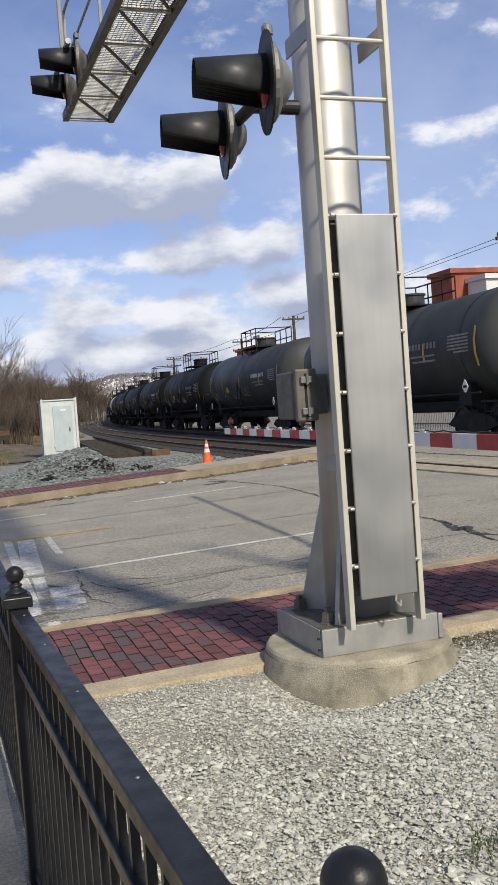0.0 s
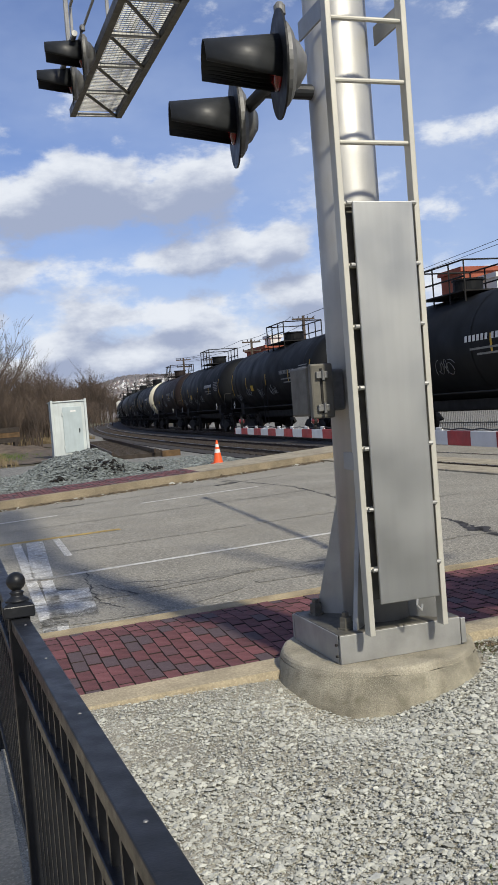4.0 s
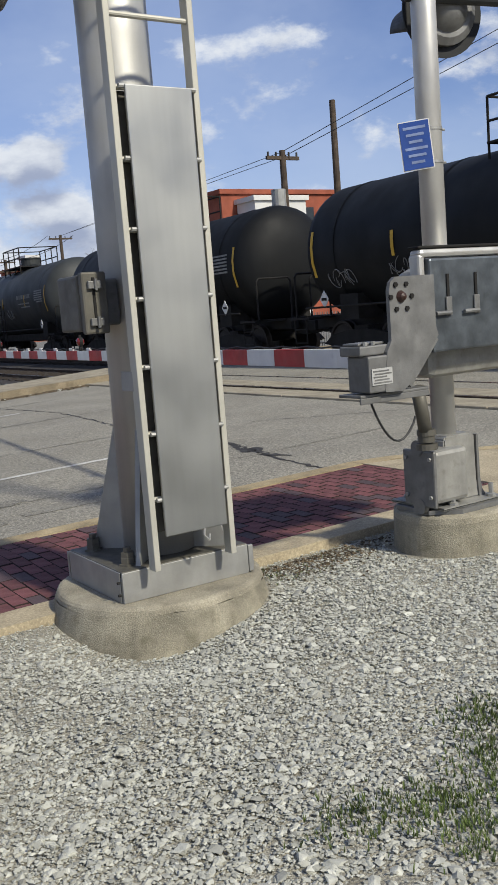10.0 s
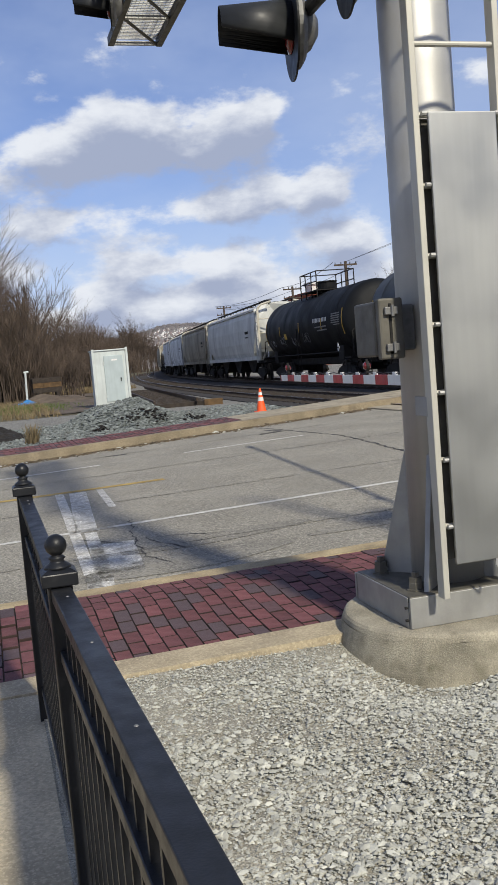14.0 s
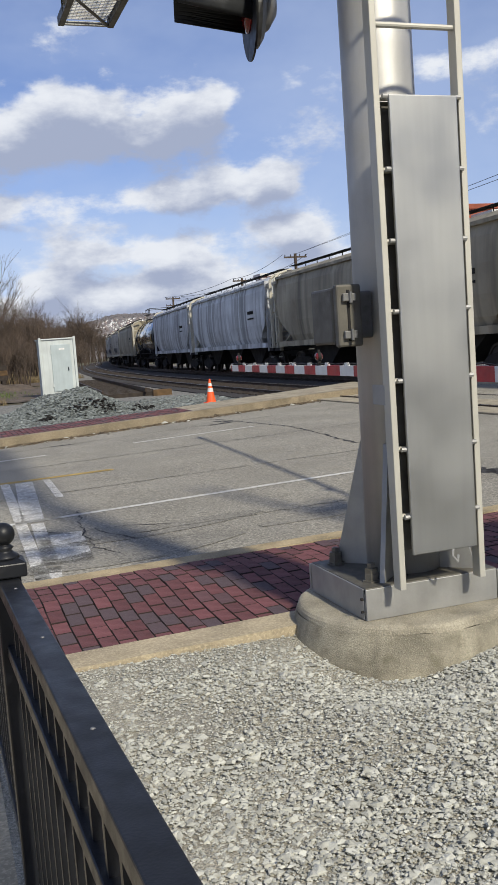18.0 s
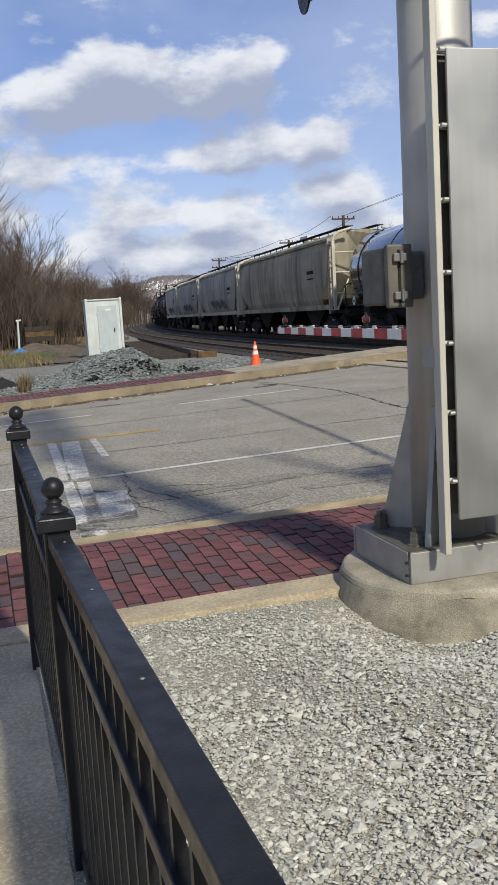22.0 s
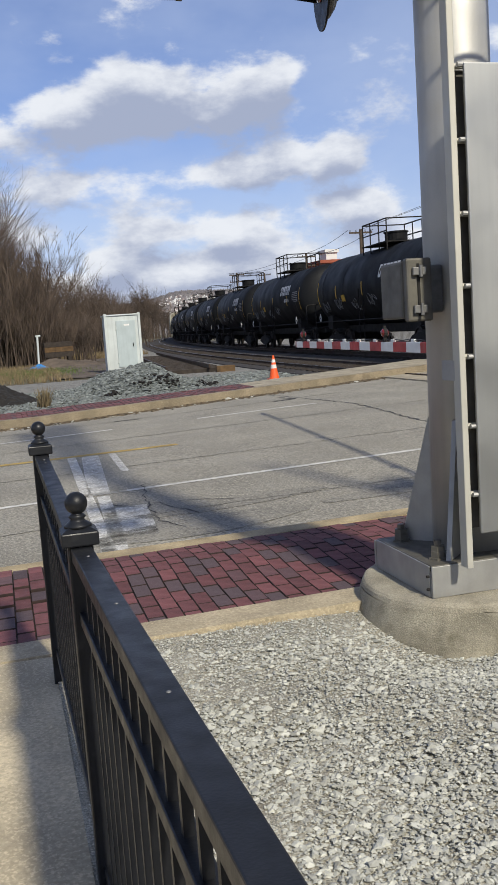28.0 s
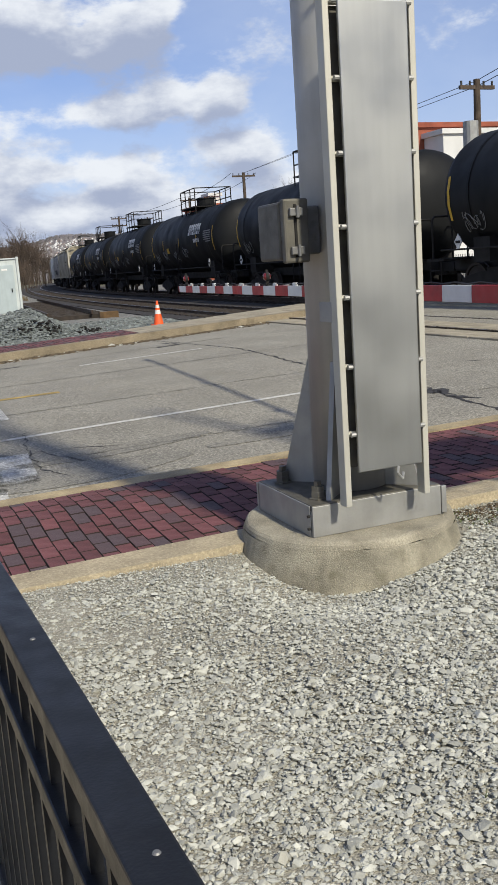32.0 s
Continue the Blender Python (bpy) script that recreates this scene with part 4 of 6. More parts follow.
box(bm, 3.36, 4.2, 3.725, 3.96, 1.02, 1.60, 0.06)
part("mechanism_body", bm, "cast_light", mast)
bm = fresh()
prism(bm, [(2.93, 1.005), (2.955, 1.20), (2.985, 1.25), (2.985, 1.49), (2.998, 1.53), (3.03, 1.555), (3.285, 1.555), (3.285, 1.30), (3.30, 1.255), (3.09, 1.03), (3.05, 1.0)], "y", 3.575, 3.598)
bracket = part("arm_bracket", bm, "cast_grey", mast)
bm = fresh()
box(bm, 3.255, 3.284, 3.599, 3.80, 1.28, 1.55, 0.004)
part("rib", bm, "cast_grey", bracket)
bm = fresh()
prism(bm, [(3.10, 1.03), (3.30, 1.25), (3.32, 1.23), (3.12, 1.01)], "y", 3.599, 3.80)
part("rib", bm, "cast_grey", bracket)
bm = fresh()
box(bm, 2.835, 2.99, 3.578, 3.74, 1.008, 1.185, 0.008)
clamp = part("arm_clamp", bm, "cast_grey", bracket)
bm = fresh()
box(bm, 2.805, 2.985, 3.60, 3.76, 1.188, 1.236, 0.008)
box(bm, 2.82, 2.985, 3.63, 3.75, 1.238, 1.25, 0.004)
part("cap_plate", bm, "cast_grey", clamp)
for x in (2.85, 2.90):
    bm = fresh()
    tube(bm, (x, 3.615, 1.237), (x, 3.615, 1.255), 0.012, n=6)
    part("bolt", bm, "galvanised", clamp)
bm = fresh()
box(bm, 2.80, 3.25, 3.61, 3.78, 0.985, 1.0, 0.004)
box(bm, 2.80, 3.25, 3.61, 3.622, 0.955, 0.985, 0.003)
part("arm_tray", bm, "cast_grey", bracket)
bm = fresh()
box(bm, 2.848, 2.978, 3.5725, 3.5765, 1.045, 1.125)
plate = part("maker_label", bm, mat("label_grey", (0.40, 0.40, 0.39), 0.6, vary=0.1), bracket, "pale label with small print")
for i in range(5):
    bm = fresh()
    box(bm, 2.856 + 0.008 * (i % 2), 2.970 - 0.015 * (i % 3), 3.570, 3.5718, 1.053 + 0.014 * i, 1.059 + 0.014 * i)
    part("print_bar", bm, "cast_grey", plate)
for a in range(0, 360, 60):
    bm = fresh()
    x, z = 3.06 + 0.068 * math.cos(radians(a + 60)), 1.458 + 0.068 * math.sin(radians(a + 60))
    tube(bm, (x, 3.566, z), (x, 3.5745, z), 0.013, n=6)
    part("bolt", bm, "under", bracket)
# plain stud in the middle of the bolt ring, no lamp
bm = fresh()
lathe(bm, [(0, 0.03), (0.018, 0.022), (0.03, 0.0), (0, 0.0)], 14, pose(3.06, 3.574, 1.458, 90, 0, 0))
part("side_lamp", bm, "rust_red", bracket, "rusty red centre stud")
bm = fresh()
tube(bm, (3.29, 3.74, 0.985), (3.365, 3.77, 0.72), 0.036, n=18)
conduit = part("conduit", bm, "brown_grey", mast, "grey metal conduit", smooth=True)
bm = fresh()
for z, r in ((0.735, 0.05), (0.70, 0.045), (0.66, 0.058)):
    tube(bm, (3.37, 3.775, z - 0.016), (3.37, 3.775, z + 0.016), r, n=18)
part("collar", bm, "brown_grey", conduit)
bm = fresh()
pts = [(2.93 + 0.30 * u, 3.70, 0.975 - 0.13 * u - 0.17 * math.sin(math.pi * u) ** 0.8) for u in [i / 24 for i in range(25)]]
path_tube(bm, pts, 0.006, 6)
part("cable", bm, "wire", mast, "thin black hanging cable")

arm_core = fresh()
A0, A1 = Vector((3.62, 4.05, 1.10)), Vector((4.403, 14.2, 1.113))
ARM_L = (A1 - A0).length
ARM_M = Matrix.Translation(A0) @ pose(0, 0, 0, 0, 0, math.degrees(math.atan2(-(A1 - A0).x, (A1 - A0).y)))
box(arm_core, -0.014, 0.014, -0.3, ARM_L - 0.01, -0.04, 0.04)
bmesh.ops.transform(arm_core, matrix=ARM_M, verts=arm_core.verts)
arm = part("gate_arm", arm_core, "arm_white", mast, "red and white striped arm lowered over the lanes")
i, p = 0, 0.0
while p < ARM_L:
    q = min(p + ARM_STRIPE, ARM_L)
    h = 0.062 - 0.017 * p / ARM_L
    bm = fresh()
    box(bm, -0.02, 0.02, p + 0.001, q, -h, h, 0.003)
    bmesh.ops.transform(bm, matrix=ARM_M, verts=bm.verts)
    part("stripe", bm, "arm_red" if i % 2 and p > 1.0 else "arm_white", arm)
    p, i = q, i + 1
for d in (ARM_L - 0.45, ARM_L - 4.2, ARM_L - 7.0):
    bm = fresh()
    lathe(bm, [(0, -0.045), (0.028, -0.04), (0.046, -0.02), (0.05, 0.0), (0.046, 0.02), (0.028, 0.04), (0, 0.045)], 14, pose(0, d, 0.155, 0, 90, 0))
    bmesh.ops.transform(bm, matrix=ARM_M, verts=bm.verts)
    light = part("arm_light", bm, "red_lens", arm, "red light on the gate arm", smooth=True)
    bm = fresh()
    box(bm, -0.018, 0.018, d - 0.022, d + 0.022, 0.045, 0.115, 0.004)
    lathe(bm, [(0.047, -0.018), (0.056, -0.018), (0.056, 0.018), (0.047, 0.018), (0.047, -0.018)], 16, pose(0, d, 0.155, 0, 90, 0))
    box(bm, -0.014, 0.014, d - 0.012, d + 0.012, 0.206, 0.232, 0.003)
    bmesh.ops.transform(bm, matrix=ARM_M, verts=bm.verts)
    part("light_housing", bm, "under", light)
for k in range(12):
    d = ARM_L - 0.75 - 0.62 * k
    bm = fresh()
    box(bm, -0.012, 0.012, d - 0.05, d + 0.05, 0.05, 0.085, 0.004)
    bmesh.ops.transform(bm, matrix=ARM_M, verts=bm.verts)
    part("cable_clip", bm, "label_white", arm)
bm = fresh()
path_tube(bm, [ARM_M @ Vector((0.0, ARM_L * u, 0.068 + (0.012 if k % 2 else 0.0))) for k, u in enumerate([i / 60 for i in range(61)])], 0.006, 5)
part("light_cable", bm, "wire", arm)

# blue notice on the mast
notice = thing("notice_sign", "small blue notice sign with white border on the mast", "sign")
SM = pose(3.575, 3.955, 2.255, 0, -5, -36)
bm = fresh()
box(bm, -0.085, 0.085, -0.002, 0.002, -0.13, 0.13, 0.0)
bmesh.ops.transform(bm, matrix=SM, verts=bm.verts)
part("border", bm, "label_white", notice)
bm = fresh()
box(bm, -0.079, 0.079, -0.005, -0.0022, -0.124, 0.124)
bmesh.ops.transform(bm, matrix=SM, verts=bm.verts)
face = part("face", bm, "sign_blue", notice)
for k in range(6):
    bm = fresh()
    w = 0.06 - 0.012 * (k % 3)
    box(bm, -w, w, -0.0065, -0.0055, 0.085 - 0.036 * k, 0.099 - 0.036 * k)
    bmesh.ops.transform(bm, matrix=SM, verts=bm.verts)
    part("print_bar", bm, mat("pale_blue", (0.20, 0.26, 0.45), 0.6) if k == 0 else bpy.data.materials["pale_blue"], face)
for z in (2.17, 2.345):
    bm = fresh()
    lathe(bm, [(0.0685, z - 0.008), (0.072, z - 0.008), (0.072, z + 0.008), (0.0685, z + 0.008), (0.0685, z - 0.008)], 32, pose(GX, GY, 0))
    tube(bm, (GX + 0.07, GY - 0.02, z), (GX + 0.095, GY - 0.02, z), 0.007, n=6)
    part("band_clamp", bm, "galvanised", notice)
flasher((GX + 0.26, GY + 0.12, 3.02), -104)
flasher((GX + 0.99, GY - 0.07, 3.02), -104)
bm = fresh()
tube(bm, (GX - 0.1, GY + 0.04, 3.04), (GX + 1.0, GY - 0.18, 3.04), 0.03, n=12)
part("light_arm", bm, "hood_grey", mast)

# ---- black fence ----
POST_TOP = 0.93
fence = thing("picket_fence", "black metal picket fence with ball-topped posts along the footpath", "fence")


def fence_post(x, y, base, top):
    bm = fresh()
    box(bm, x - 0.032, x + 0.032, y - 0.032, y + 0.032, base, top, 0.004)
    t = part("post", bm, "fence_black", fence)
    bm = fresh()
    box(bm, x - 0.047, x + 0.047, y - 0.047, y + 0.047, top - 0.024, top + 0.012, 0.004)
    lathe(bm, [(0.062, top + 0.012), (0.054, top + 0.016), (0.034, top + 0.023), (0.0, top + 0.024)], 4, pose(x, y, 0, 0, 0, 45) @ Matrix.Identity(4))
    part("post_cap", bm, "fence_black", t)
    bm = fresh()
    lathe(bm, [(0.0, 0.0), (0.036, 0.0), (0.034, 0.006), (0.022, 0.014), (0.017, 0.020), (0.023, 0.026), (0.017, 0.032)] +
          [(0.029 * math.sin(radians(a)), 0.060 - 0.029 * math.cos(radians(a))) for a in range(26, 181, 14)] + [(0.0, 0.089)], 28, pose(x, y, top + 0.020))
    part("ball_finial", bm, "fence_black", t, smooth=True)


POSTS = [(0.097, 0.24, 0.089), (0.012, 2.63, 0.0), (-0.012, 4.14, 0.06)]
RAIL_END = (0.070, 0.24, 0.04)
for x, y, dz in POSTS:
    fence_post(x, y, -0.05, POST_TOP + dz)


def fence_span(a, b):
    pa, pb = Vector((a[0], a[1], 0)), Vector((b[0], b[1], 0))
    d = (pb - pa).normalized()
    length = (pb - pa).length - 0.066
    m = Matrix.Translation(pa + d * 0.033) @ pose(0, 0, 0, 0, 0, math.degrees(math.atan2(-d.x, d.y)))
    za, zb = POST_TOP - 0.045 + a[2], POST_TOP - 0.045 + b[2]
    shear = Matrix.Identity(4)
    shear[2][1] = (zb - za) / length
    m = m @ shear
    for name, z, w, h in (("top_rail", za, 0.026, 0.018), ("middle_rail", za - 0.165, 0.019, 0.016), ("bottom_rail", 0.07, 0.016, 0.016)):
        bm = fresh()
        box(bm, -w, w, 0, length, z - h, z + h, 0.003)
        bmesh.ops.transform(bm, matrix=m, verts=bm.verts)
        r = part(name, bm, "fence_black", fence)
        if name == "top_rail":
            for y in (0.7, 1.25, 1.75, length - 0.12):
                if y < length:
                    bm = fresh()
                    lathe(bm, [(0, 0.0), (0.0042, 0.0), (0.003, 0.0015), (0, 0.002)], 10, m @ pose(0.004, y, z + h))
                    part("screw", bm, "cast_grey", r)
    k = round(length / 0.105)
    for i in range(1, k):
        y = length * i / k
        bm = fresh()
        box(bm, -0.008, 0.008, y - 0.008, y + 0.008, 0.05, za - 0.018)
        bmesh.ops.transform(bm, matrix=m, verts=bm.verts)
        part("picket", bm, "fence_black", fence)


fence_span(RAIL_END, POSTS[1])
fence_span(POSTS[1], POSTS[2])

# ---- cone and cabinet ----
CONE = (7.11, 24.65, 0.0)
cone = thing("traffic_cone", "orange traffic cone with two white reflective bands", "traffic cone", m=Matrix.Translation(CONE))
bm = fresh()
box(bm, -0.17, 0.17, -0.17, 0.17, -0.06, -0.02, 0.01)
part("foot", bm, "orange", cone)
cr = lambda z: 0.13 - 0.105 * z / 0.60
for z0, z1, mt, nm in ((-0.02, 0.26, "orange", "body"), (0.26, 0.36, "label_white", "band"), (0.36, 0.42, "orange", "body"), (0.42, 0.50, "label_white", "band"), (0.50, 0.61, "orange", "body")):
    bm = fresh()
    tube(bm, (0, 0, z0), (0, 0, z1), cr(z0), cr(z1), 20)
    part(nm, bm, mt, cone)

cab = thing("equipment_cabinet", "white metal equipment cabinet with a single door", "cabinet")
cx0, cx1, cy = 4.36, 5.75, 39.7
bm = fresh()
box(bm, cx0, cx1, cy, cy + 1.3, -0.12, 2.26, 0.02)
part("body", bm, "white_paint", cab)
bm = fresh()
box(bm, cx0 - 0.05, cx1 + 0.05, cy - 0.05, cy + 1.35, 2.262, 2.32, 0.015)
part("roof", bm, "white_paint", cab)
bm = fresh()
box(bm, cx0 + 0.42, cx1 - 0.16, cy - 0.035, cy - 0.002, 0.1, 2.05, 0.01)
d = part("door", bm, "cabinet_door", cab, "blue-grey door")
bm = fresh()
tube(bm, (cx1 - 0.3, cy - 0.07, 0.95), (cx1 - 0.3, cy - 0.07, 1.1), 0.02)
part("handle", bm, "black_paint", d)
for x in (cx0 - 0.02, cx1 + 0.02):
    bm = fresh()
    box(bm, x - 0.05, x + 0.05, cy - 0.06, cy - 0.004, -0.12, 2.36, 0.01)
    part("corner_post", bm, "white_paint", cab)
bm = fresh()
box(bm, cx0 + 0.75, cx0 + 0.98, cy - 0.042, cy - 0.036, 1.83, 1.90)
part("notice", bm, "label_white", d)
for z in (0.35, 1.75):
    bm = fresh()
    box(bm, cx0 + 0.38, cx0 + 0.44, cy - 0.05, cy - 0.01, z - 0.06, z + 0.06)
    part("hinge", bm, "white_paint", d)

# ---- the train ----
CAR_L = 15.1


WHEEL = []


def bogie(parent, y):
    bm = fresh()
    for s in (-1, 1):
        side = [(y - 1.25, 0.42), (y - 0.95, 0.62), (y - 0.35, 0.72), (y + 0.35, 0.72), (y + 0.95, 0.62), (y + 1.25, 0.42), (y + 0.95, 0.36), (y + 0.4, 0.22), (y - 0.4, 0.22), (y - 0.95, 0.36)]
        prism(bm, side, "x", s * 0.98 - 0.07, s * 0.98 + 0.07)
    box(bm, -1.0, 1.0, y - 0.22, y + 0.22, 0.45, 0.8)
    b = part("bogie", bm, "under", parent)
    if not WHEEL:
        bm = fresh()
        lathe(bm, [(0, -0.05), (0.12, -0.08), (0.16, -0.04), (0.38, -0.03), (0.40, -0.065), (0.46, -0.065), (0.465, 0.055), (0.49, 0.07), (0, 0.07)], 22, pose(0, 0, 0, 0, 90, 0))
        me = bpy.data.meshes.new("wheel")
        bm.to_mesh(me)
        bm.free()
        me.materials.append(M["wheel"])
        WHEEL.append(me)
    for dy in (-0.88, 0.88):
        for s in (-1, 1):
            w = new("wheel", WHEEL[0])
            w.parent = b
            w.matrix_basis = pose(s * 0.76, y + dy, 0.46, 0, 0, 0 if s < 0 else 180)


def on_shell(r, cz, y0, y1, z0, z1, lift=0.012):
    """A plate that follows the near side of the shell, z as heights above the rail."""
    bm = fresh()
    rows = []
    for i in range(4):
        z = z0 + (z1 - z0) * i / 3
        x = -(r + lift) * math.sqrt(max(0.0, 1 - ((z - cz) / (r + lift)) ** 2))
        rows.append((bm.verts.new((x, y0, z)), bm.verts.new((x, y1, z))))
    for a, b in zip(rows, rows[1:]):
        bm.faces.new((a[0], a[1], b[1], b[0]))
    bmesh.ops.recalc_face_normals(bm, faces=bm.faces)
    return bm


def scrawl(face, y, z, size, seed, r):
    """A tangle of short looping strokes on the near side of a car; face gives the depth at (y, z)."""
    rs = random.Random(seed * 7 + 3)
    bm = fresh()
    for k in range(10):
        cy, cz, a = y + size * 0.17 * k, z + rs.uniform(-0.1, 0.1) * size, rs.uniform(0, 6.28)
        turn, rad = rs.choice((-1, 1)) * rs.uniform(1.2, 5.0), size * rs.uniform(0.18, 0.5)
        pts = []
        for i in range(9):
            b = a + turn * i / 8
            yy, zz = cy + rad * 0.6 * math.cos(b) + 0.05 * size * i, cz + rad * math.sin(b)
            pts.append((face(yy, zz), yy, zz))
        path_tube(bm, pts, r, 4)
    return bm


def decals(t, half, r, cz, style):
    """Yellow reflective strips, white stencil bars standing for lettering, chalk scrawls and placards."""
    def shell(y, z, lift=0.012):
        return -(r + lift) * math.sqrt(max(0.0, 1 - ((z - cz) / (r + lift)) ** 2))
    for y, z0, z1 in ((-half + 0.66, -0.55, 0.45), (-half * 0.5, -0.3, 0.2), (0.0, -0.3, 0.2), (half * 0.5, -0.3, 0.2), (half - 0.66, -0.55, 0.45)):
        part("reflective_strip", on_shell(r, cz, y - 0.045, y + 0.045, cz + z0, cz + z1), "yellow_tape", t, "yellow reflective strip")
    for k in range(6):
        z = cz + 0.26 - 0.085 * k
        part("stencil_bar", on_shell(r, cz, -half + 0.95, -half + (2.0 if k < 5 else 1.7), z, z + 0.045), "chalk", t)
    part("yellow_panel", on_shell(r, cz, half * 0.33, half * 0.33 + 0.42, cz - 0.45, cz - 0.2), "yellow_tape", t, "small yellow panel")
    if style == 2:
        for k in range(6):
            y = -half + 2.6 + 0.33 * k
            part("logo_block", on_shell(r, cz, y, y + 0.26, cz + 0.22, cz + 0.66), "letters", t, "bold white block mark")
            part("logo_slot", on_shell(r, cz, y + 0.08, y + 0.17, cz + (0.34 if k % 2 else 0.22), cz + (0.54 if k % 3 else 0.44), 0.018), "tank_black", t)
        for k in range(5):
            y = -half + 2.7 + 0.2 * k
            part("stencil_bar", on_shell(r, cz, y, y + 0.13, cz - 0.12, cz + 0.04), "letters", t)
    else:
        for k in range(10):
            y = -half + 2.6 + 0.19 * k + (0.09 if k > 3 else 0)
            part("stencil_bar", on_shell(r, cz, y, y + 0.12, cz + 0.06, cz + 0.22), "letters" if style else "chalk", t)
        for k in range(2):
            part("stencil_bar", on_shell(r, cz, -half + 2.7, -half + 4.3 - 0.3 * k, cz - 0.16 - 0.14 * k, cz - 0.11 - 0.14 * k), "chalk", t)
    for k in range(4):
        part("chalk_scrawl", scrawl(lambda y, z: shell(y, z, 0.014), half * (-0.2 + 0.3 * k), cz - 0.5 - 0.12 * (k % 2), 0.46, k + 5 * style, 0.008), "chalk", t, "pale scrawled graffiti")
    for y in (-half + 1.1, half - 1.1):
        bm = fresh()
        d, e = 0.15, 0.19
        rows = [bm.verts.new((-1.535, y + a, 1.42 + b)) for a, b in ((0, -e), (d, 0), (0, e), (-d, 0))]
        rows2 = [bm.verts.new((-1.52, v.co.y, v.co.z)) for v in rows]
        bm.faces.new(rows)
        for i in range(4):
            bm.faces.new((rows[i], rows2[i], rows2[(i + 1) % 4], rows[(i + 1) % 4]))
        card = part("placard", bm, "letters", t, "white diamond placard")
        bm = fresh()
        box(bm, -1.541, -1.536, y - 0.09, y + 0.09, 1.39, 1.45)
        part("print_bar", bm, "under", card)


def tank_car(material, end_material=None, length=CAR_L, label="black railway tank car", style=1):
    """Local: y along the car, centre at the origin, z from the rail head; the nose points to -y."""
    t = thing("tank_car", label, "tank car", "railway cars")
    half = length / 2 - 0.95
    r, cz = 1.46, 2.46
    prof = [(0.0, -half)]
    for a in (15, 30, 45, 60, 75, 90):
        prof.append((r * math.sin(radians(a)) ** 0.8, -half + 0.62 * (1 - math.cos(radians(a)))))
    body = prof[-1:] + [(r, half - 0.62)] + [(p, -q) for p, q in prof[-2::-1]]
    bm = fresh()
    lathe(bm, body if end_material else prof[:-1] + body, 40, pose(0, 0, cz, -90, 0, 0))
    part("tank", bm, material, t, smooth=True)
    if end_material:
        bm = fresh()
        lathe(bm, prof + [(r + 0.004, -half + 0.62), (r + 0.004, -half + 0.74), (r, -half + 0.74)], 40, pose(0, 0, cz, -90, 0, 0))
        part("tank_end", bm, end_material, t, "cream painted tank end", smooth=True)
    for y in (-half + 1.4, -half * 0.35, half * 0.35, half - 1.4):
        bm = fresh()
        lathe(bm, [(r + 0.012, y - 0.04), (r + 0.012, y + 0.04), (r, y + 0.041), (r, y - 0.041)], 40, pose(0, 0, cz, -90, 0, 0))
        part("weld_band", bm, material, t)
    decals(t, half, r, cz, style)
    bm = fresh()
    for s in (-1, 1):
        box(bm, s * 0.45 - 0.12, s * 0.45 + 0.12, -length / 2 + 0.5, length / 2 - 0.5, 0.78, 1.05)
        for y in (-half + 1.6, half - 1.6):
            box(bm, s * 0.9 - 0.35, s * 0.9 + 0.35, y - 0.3, y + 0.3, 0.95, 1.5)
    box(bm, -0.2, 0.2, -length / 2, length / 2, 0.72, 0.95)
    part("underframe", bm, "under", t)
    for y in (-length / 2 + 2.6, length / 2 - 2.6):
        bogie(t, y)
    bm = fresh()
    lathe(bm, [(0, cz + r - 0.05), (0.42, cz + r - 0.05), (0.42, cz + r + 0.42), (0.46, cz + r + 0.43), (0.46, cz + r + 0.48), (0, cz + r + 0.48)], 20)
    part("dome", bm, material, t)
    bm = fresh()
    top = cz + r
    for s in (-1, 1):
        for y in (-1.25, -0.45, 0.45, 1.25):
            tube(bm, (s * 0.85, y, top - 0.25), (s * 0.85, y, top + 0.85), 0.025, n=6)
            part("railing_post", bm, "under", t)
            bm = fresh()
        for z in (0.42, 0.85):
            tube(bm, (s * 0.85, -1.25, top + z), (s * 0.85, 1.25, top + z), 0.025, n=6)
            part("railing_bar", bm, "under", t)
            bm = fresh()
    for y in (-1.25, 1.25):
        tube(bm, (-0.85, y, top + 0.85), (0.85, y, top + 0.85), 0.025, n=6)
        part("railing_bar", bm, "under", t)
        bm = fresh()
    box(bm, -0.9, 0.9, -1.25, 1.25, top + 0.02, top + 0.06)
    part("platform", bm, "under", t)
    bm = fresh()
    for s in (-1, 1):
        tube(bm, (s * 1.52, -half + 0.4, 1.25), (s * 1.52, half - 0.4, 1.25), 0.025, n=6)
        for y in (-half + 0.1, half - 0.1):
            box(bm, s * 1.3 - 0.2, s * 1.3 + 0.2, y - 0.35, y + 0.35, 1.0, 1.05)
            for yy in (-0.22, 0.22):
                tube(bm, (s * 1.48, y + yy, 0.45), (s * 1.48, y + yy, 1.1), 0.018, n=6)
            for z in (0.47, 0.78):
                tube(bm, (s * 1.48, y - 0.22, z), (s * 1.48, y + 0.22, z), 0.016, n=6)
        for yy in (-0.25, 0.25):
            tube(bm, (s * 1.5, yy, 0.5), (s * 1.5, yy, 2.4), 0.02, n=6)
    part("side_rail", bm, "under", t)
    for y, s in ((-half, -1), (half, 1)):
        bm = fresh()
        box(bm, -1.45, 1.45, y - 0.25, y + 0.45 if s < 0 else y + 0.25, 1.0, 1.05)
        part("end_platform", bm, "under", t)
        for x in (-0.85, 0.75):
            bm = fresh()
            yy = y + s * 0.2
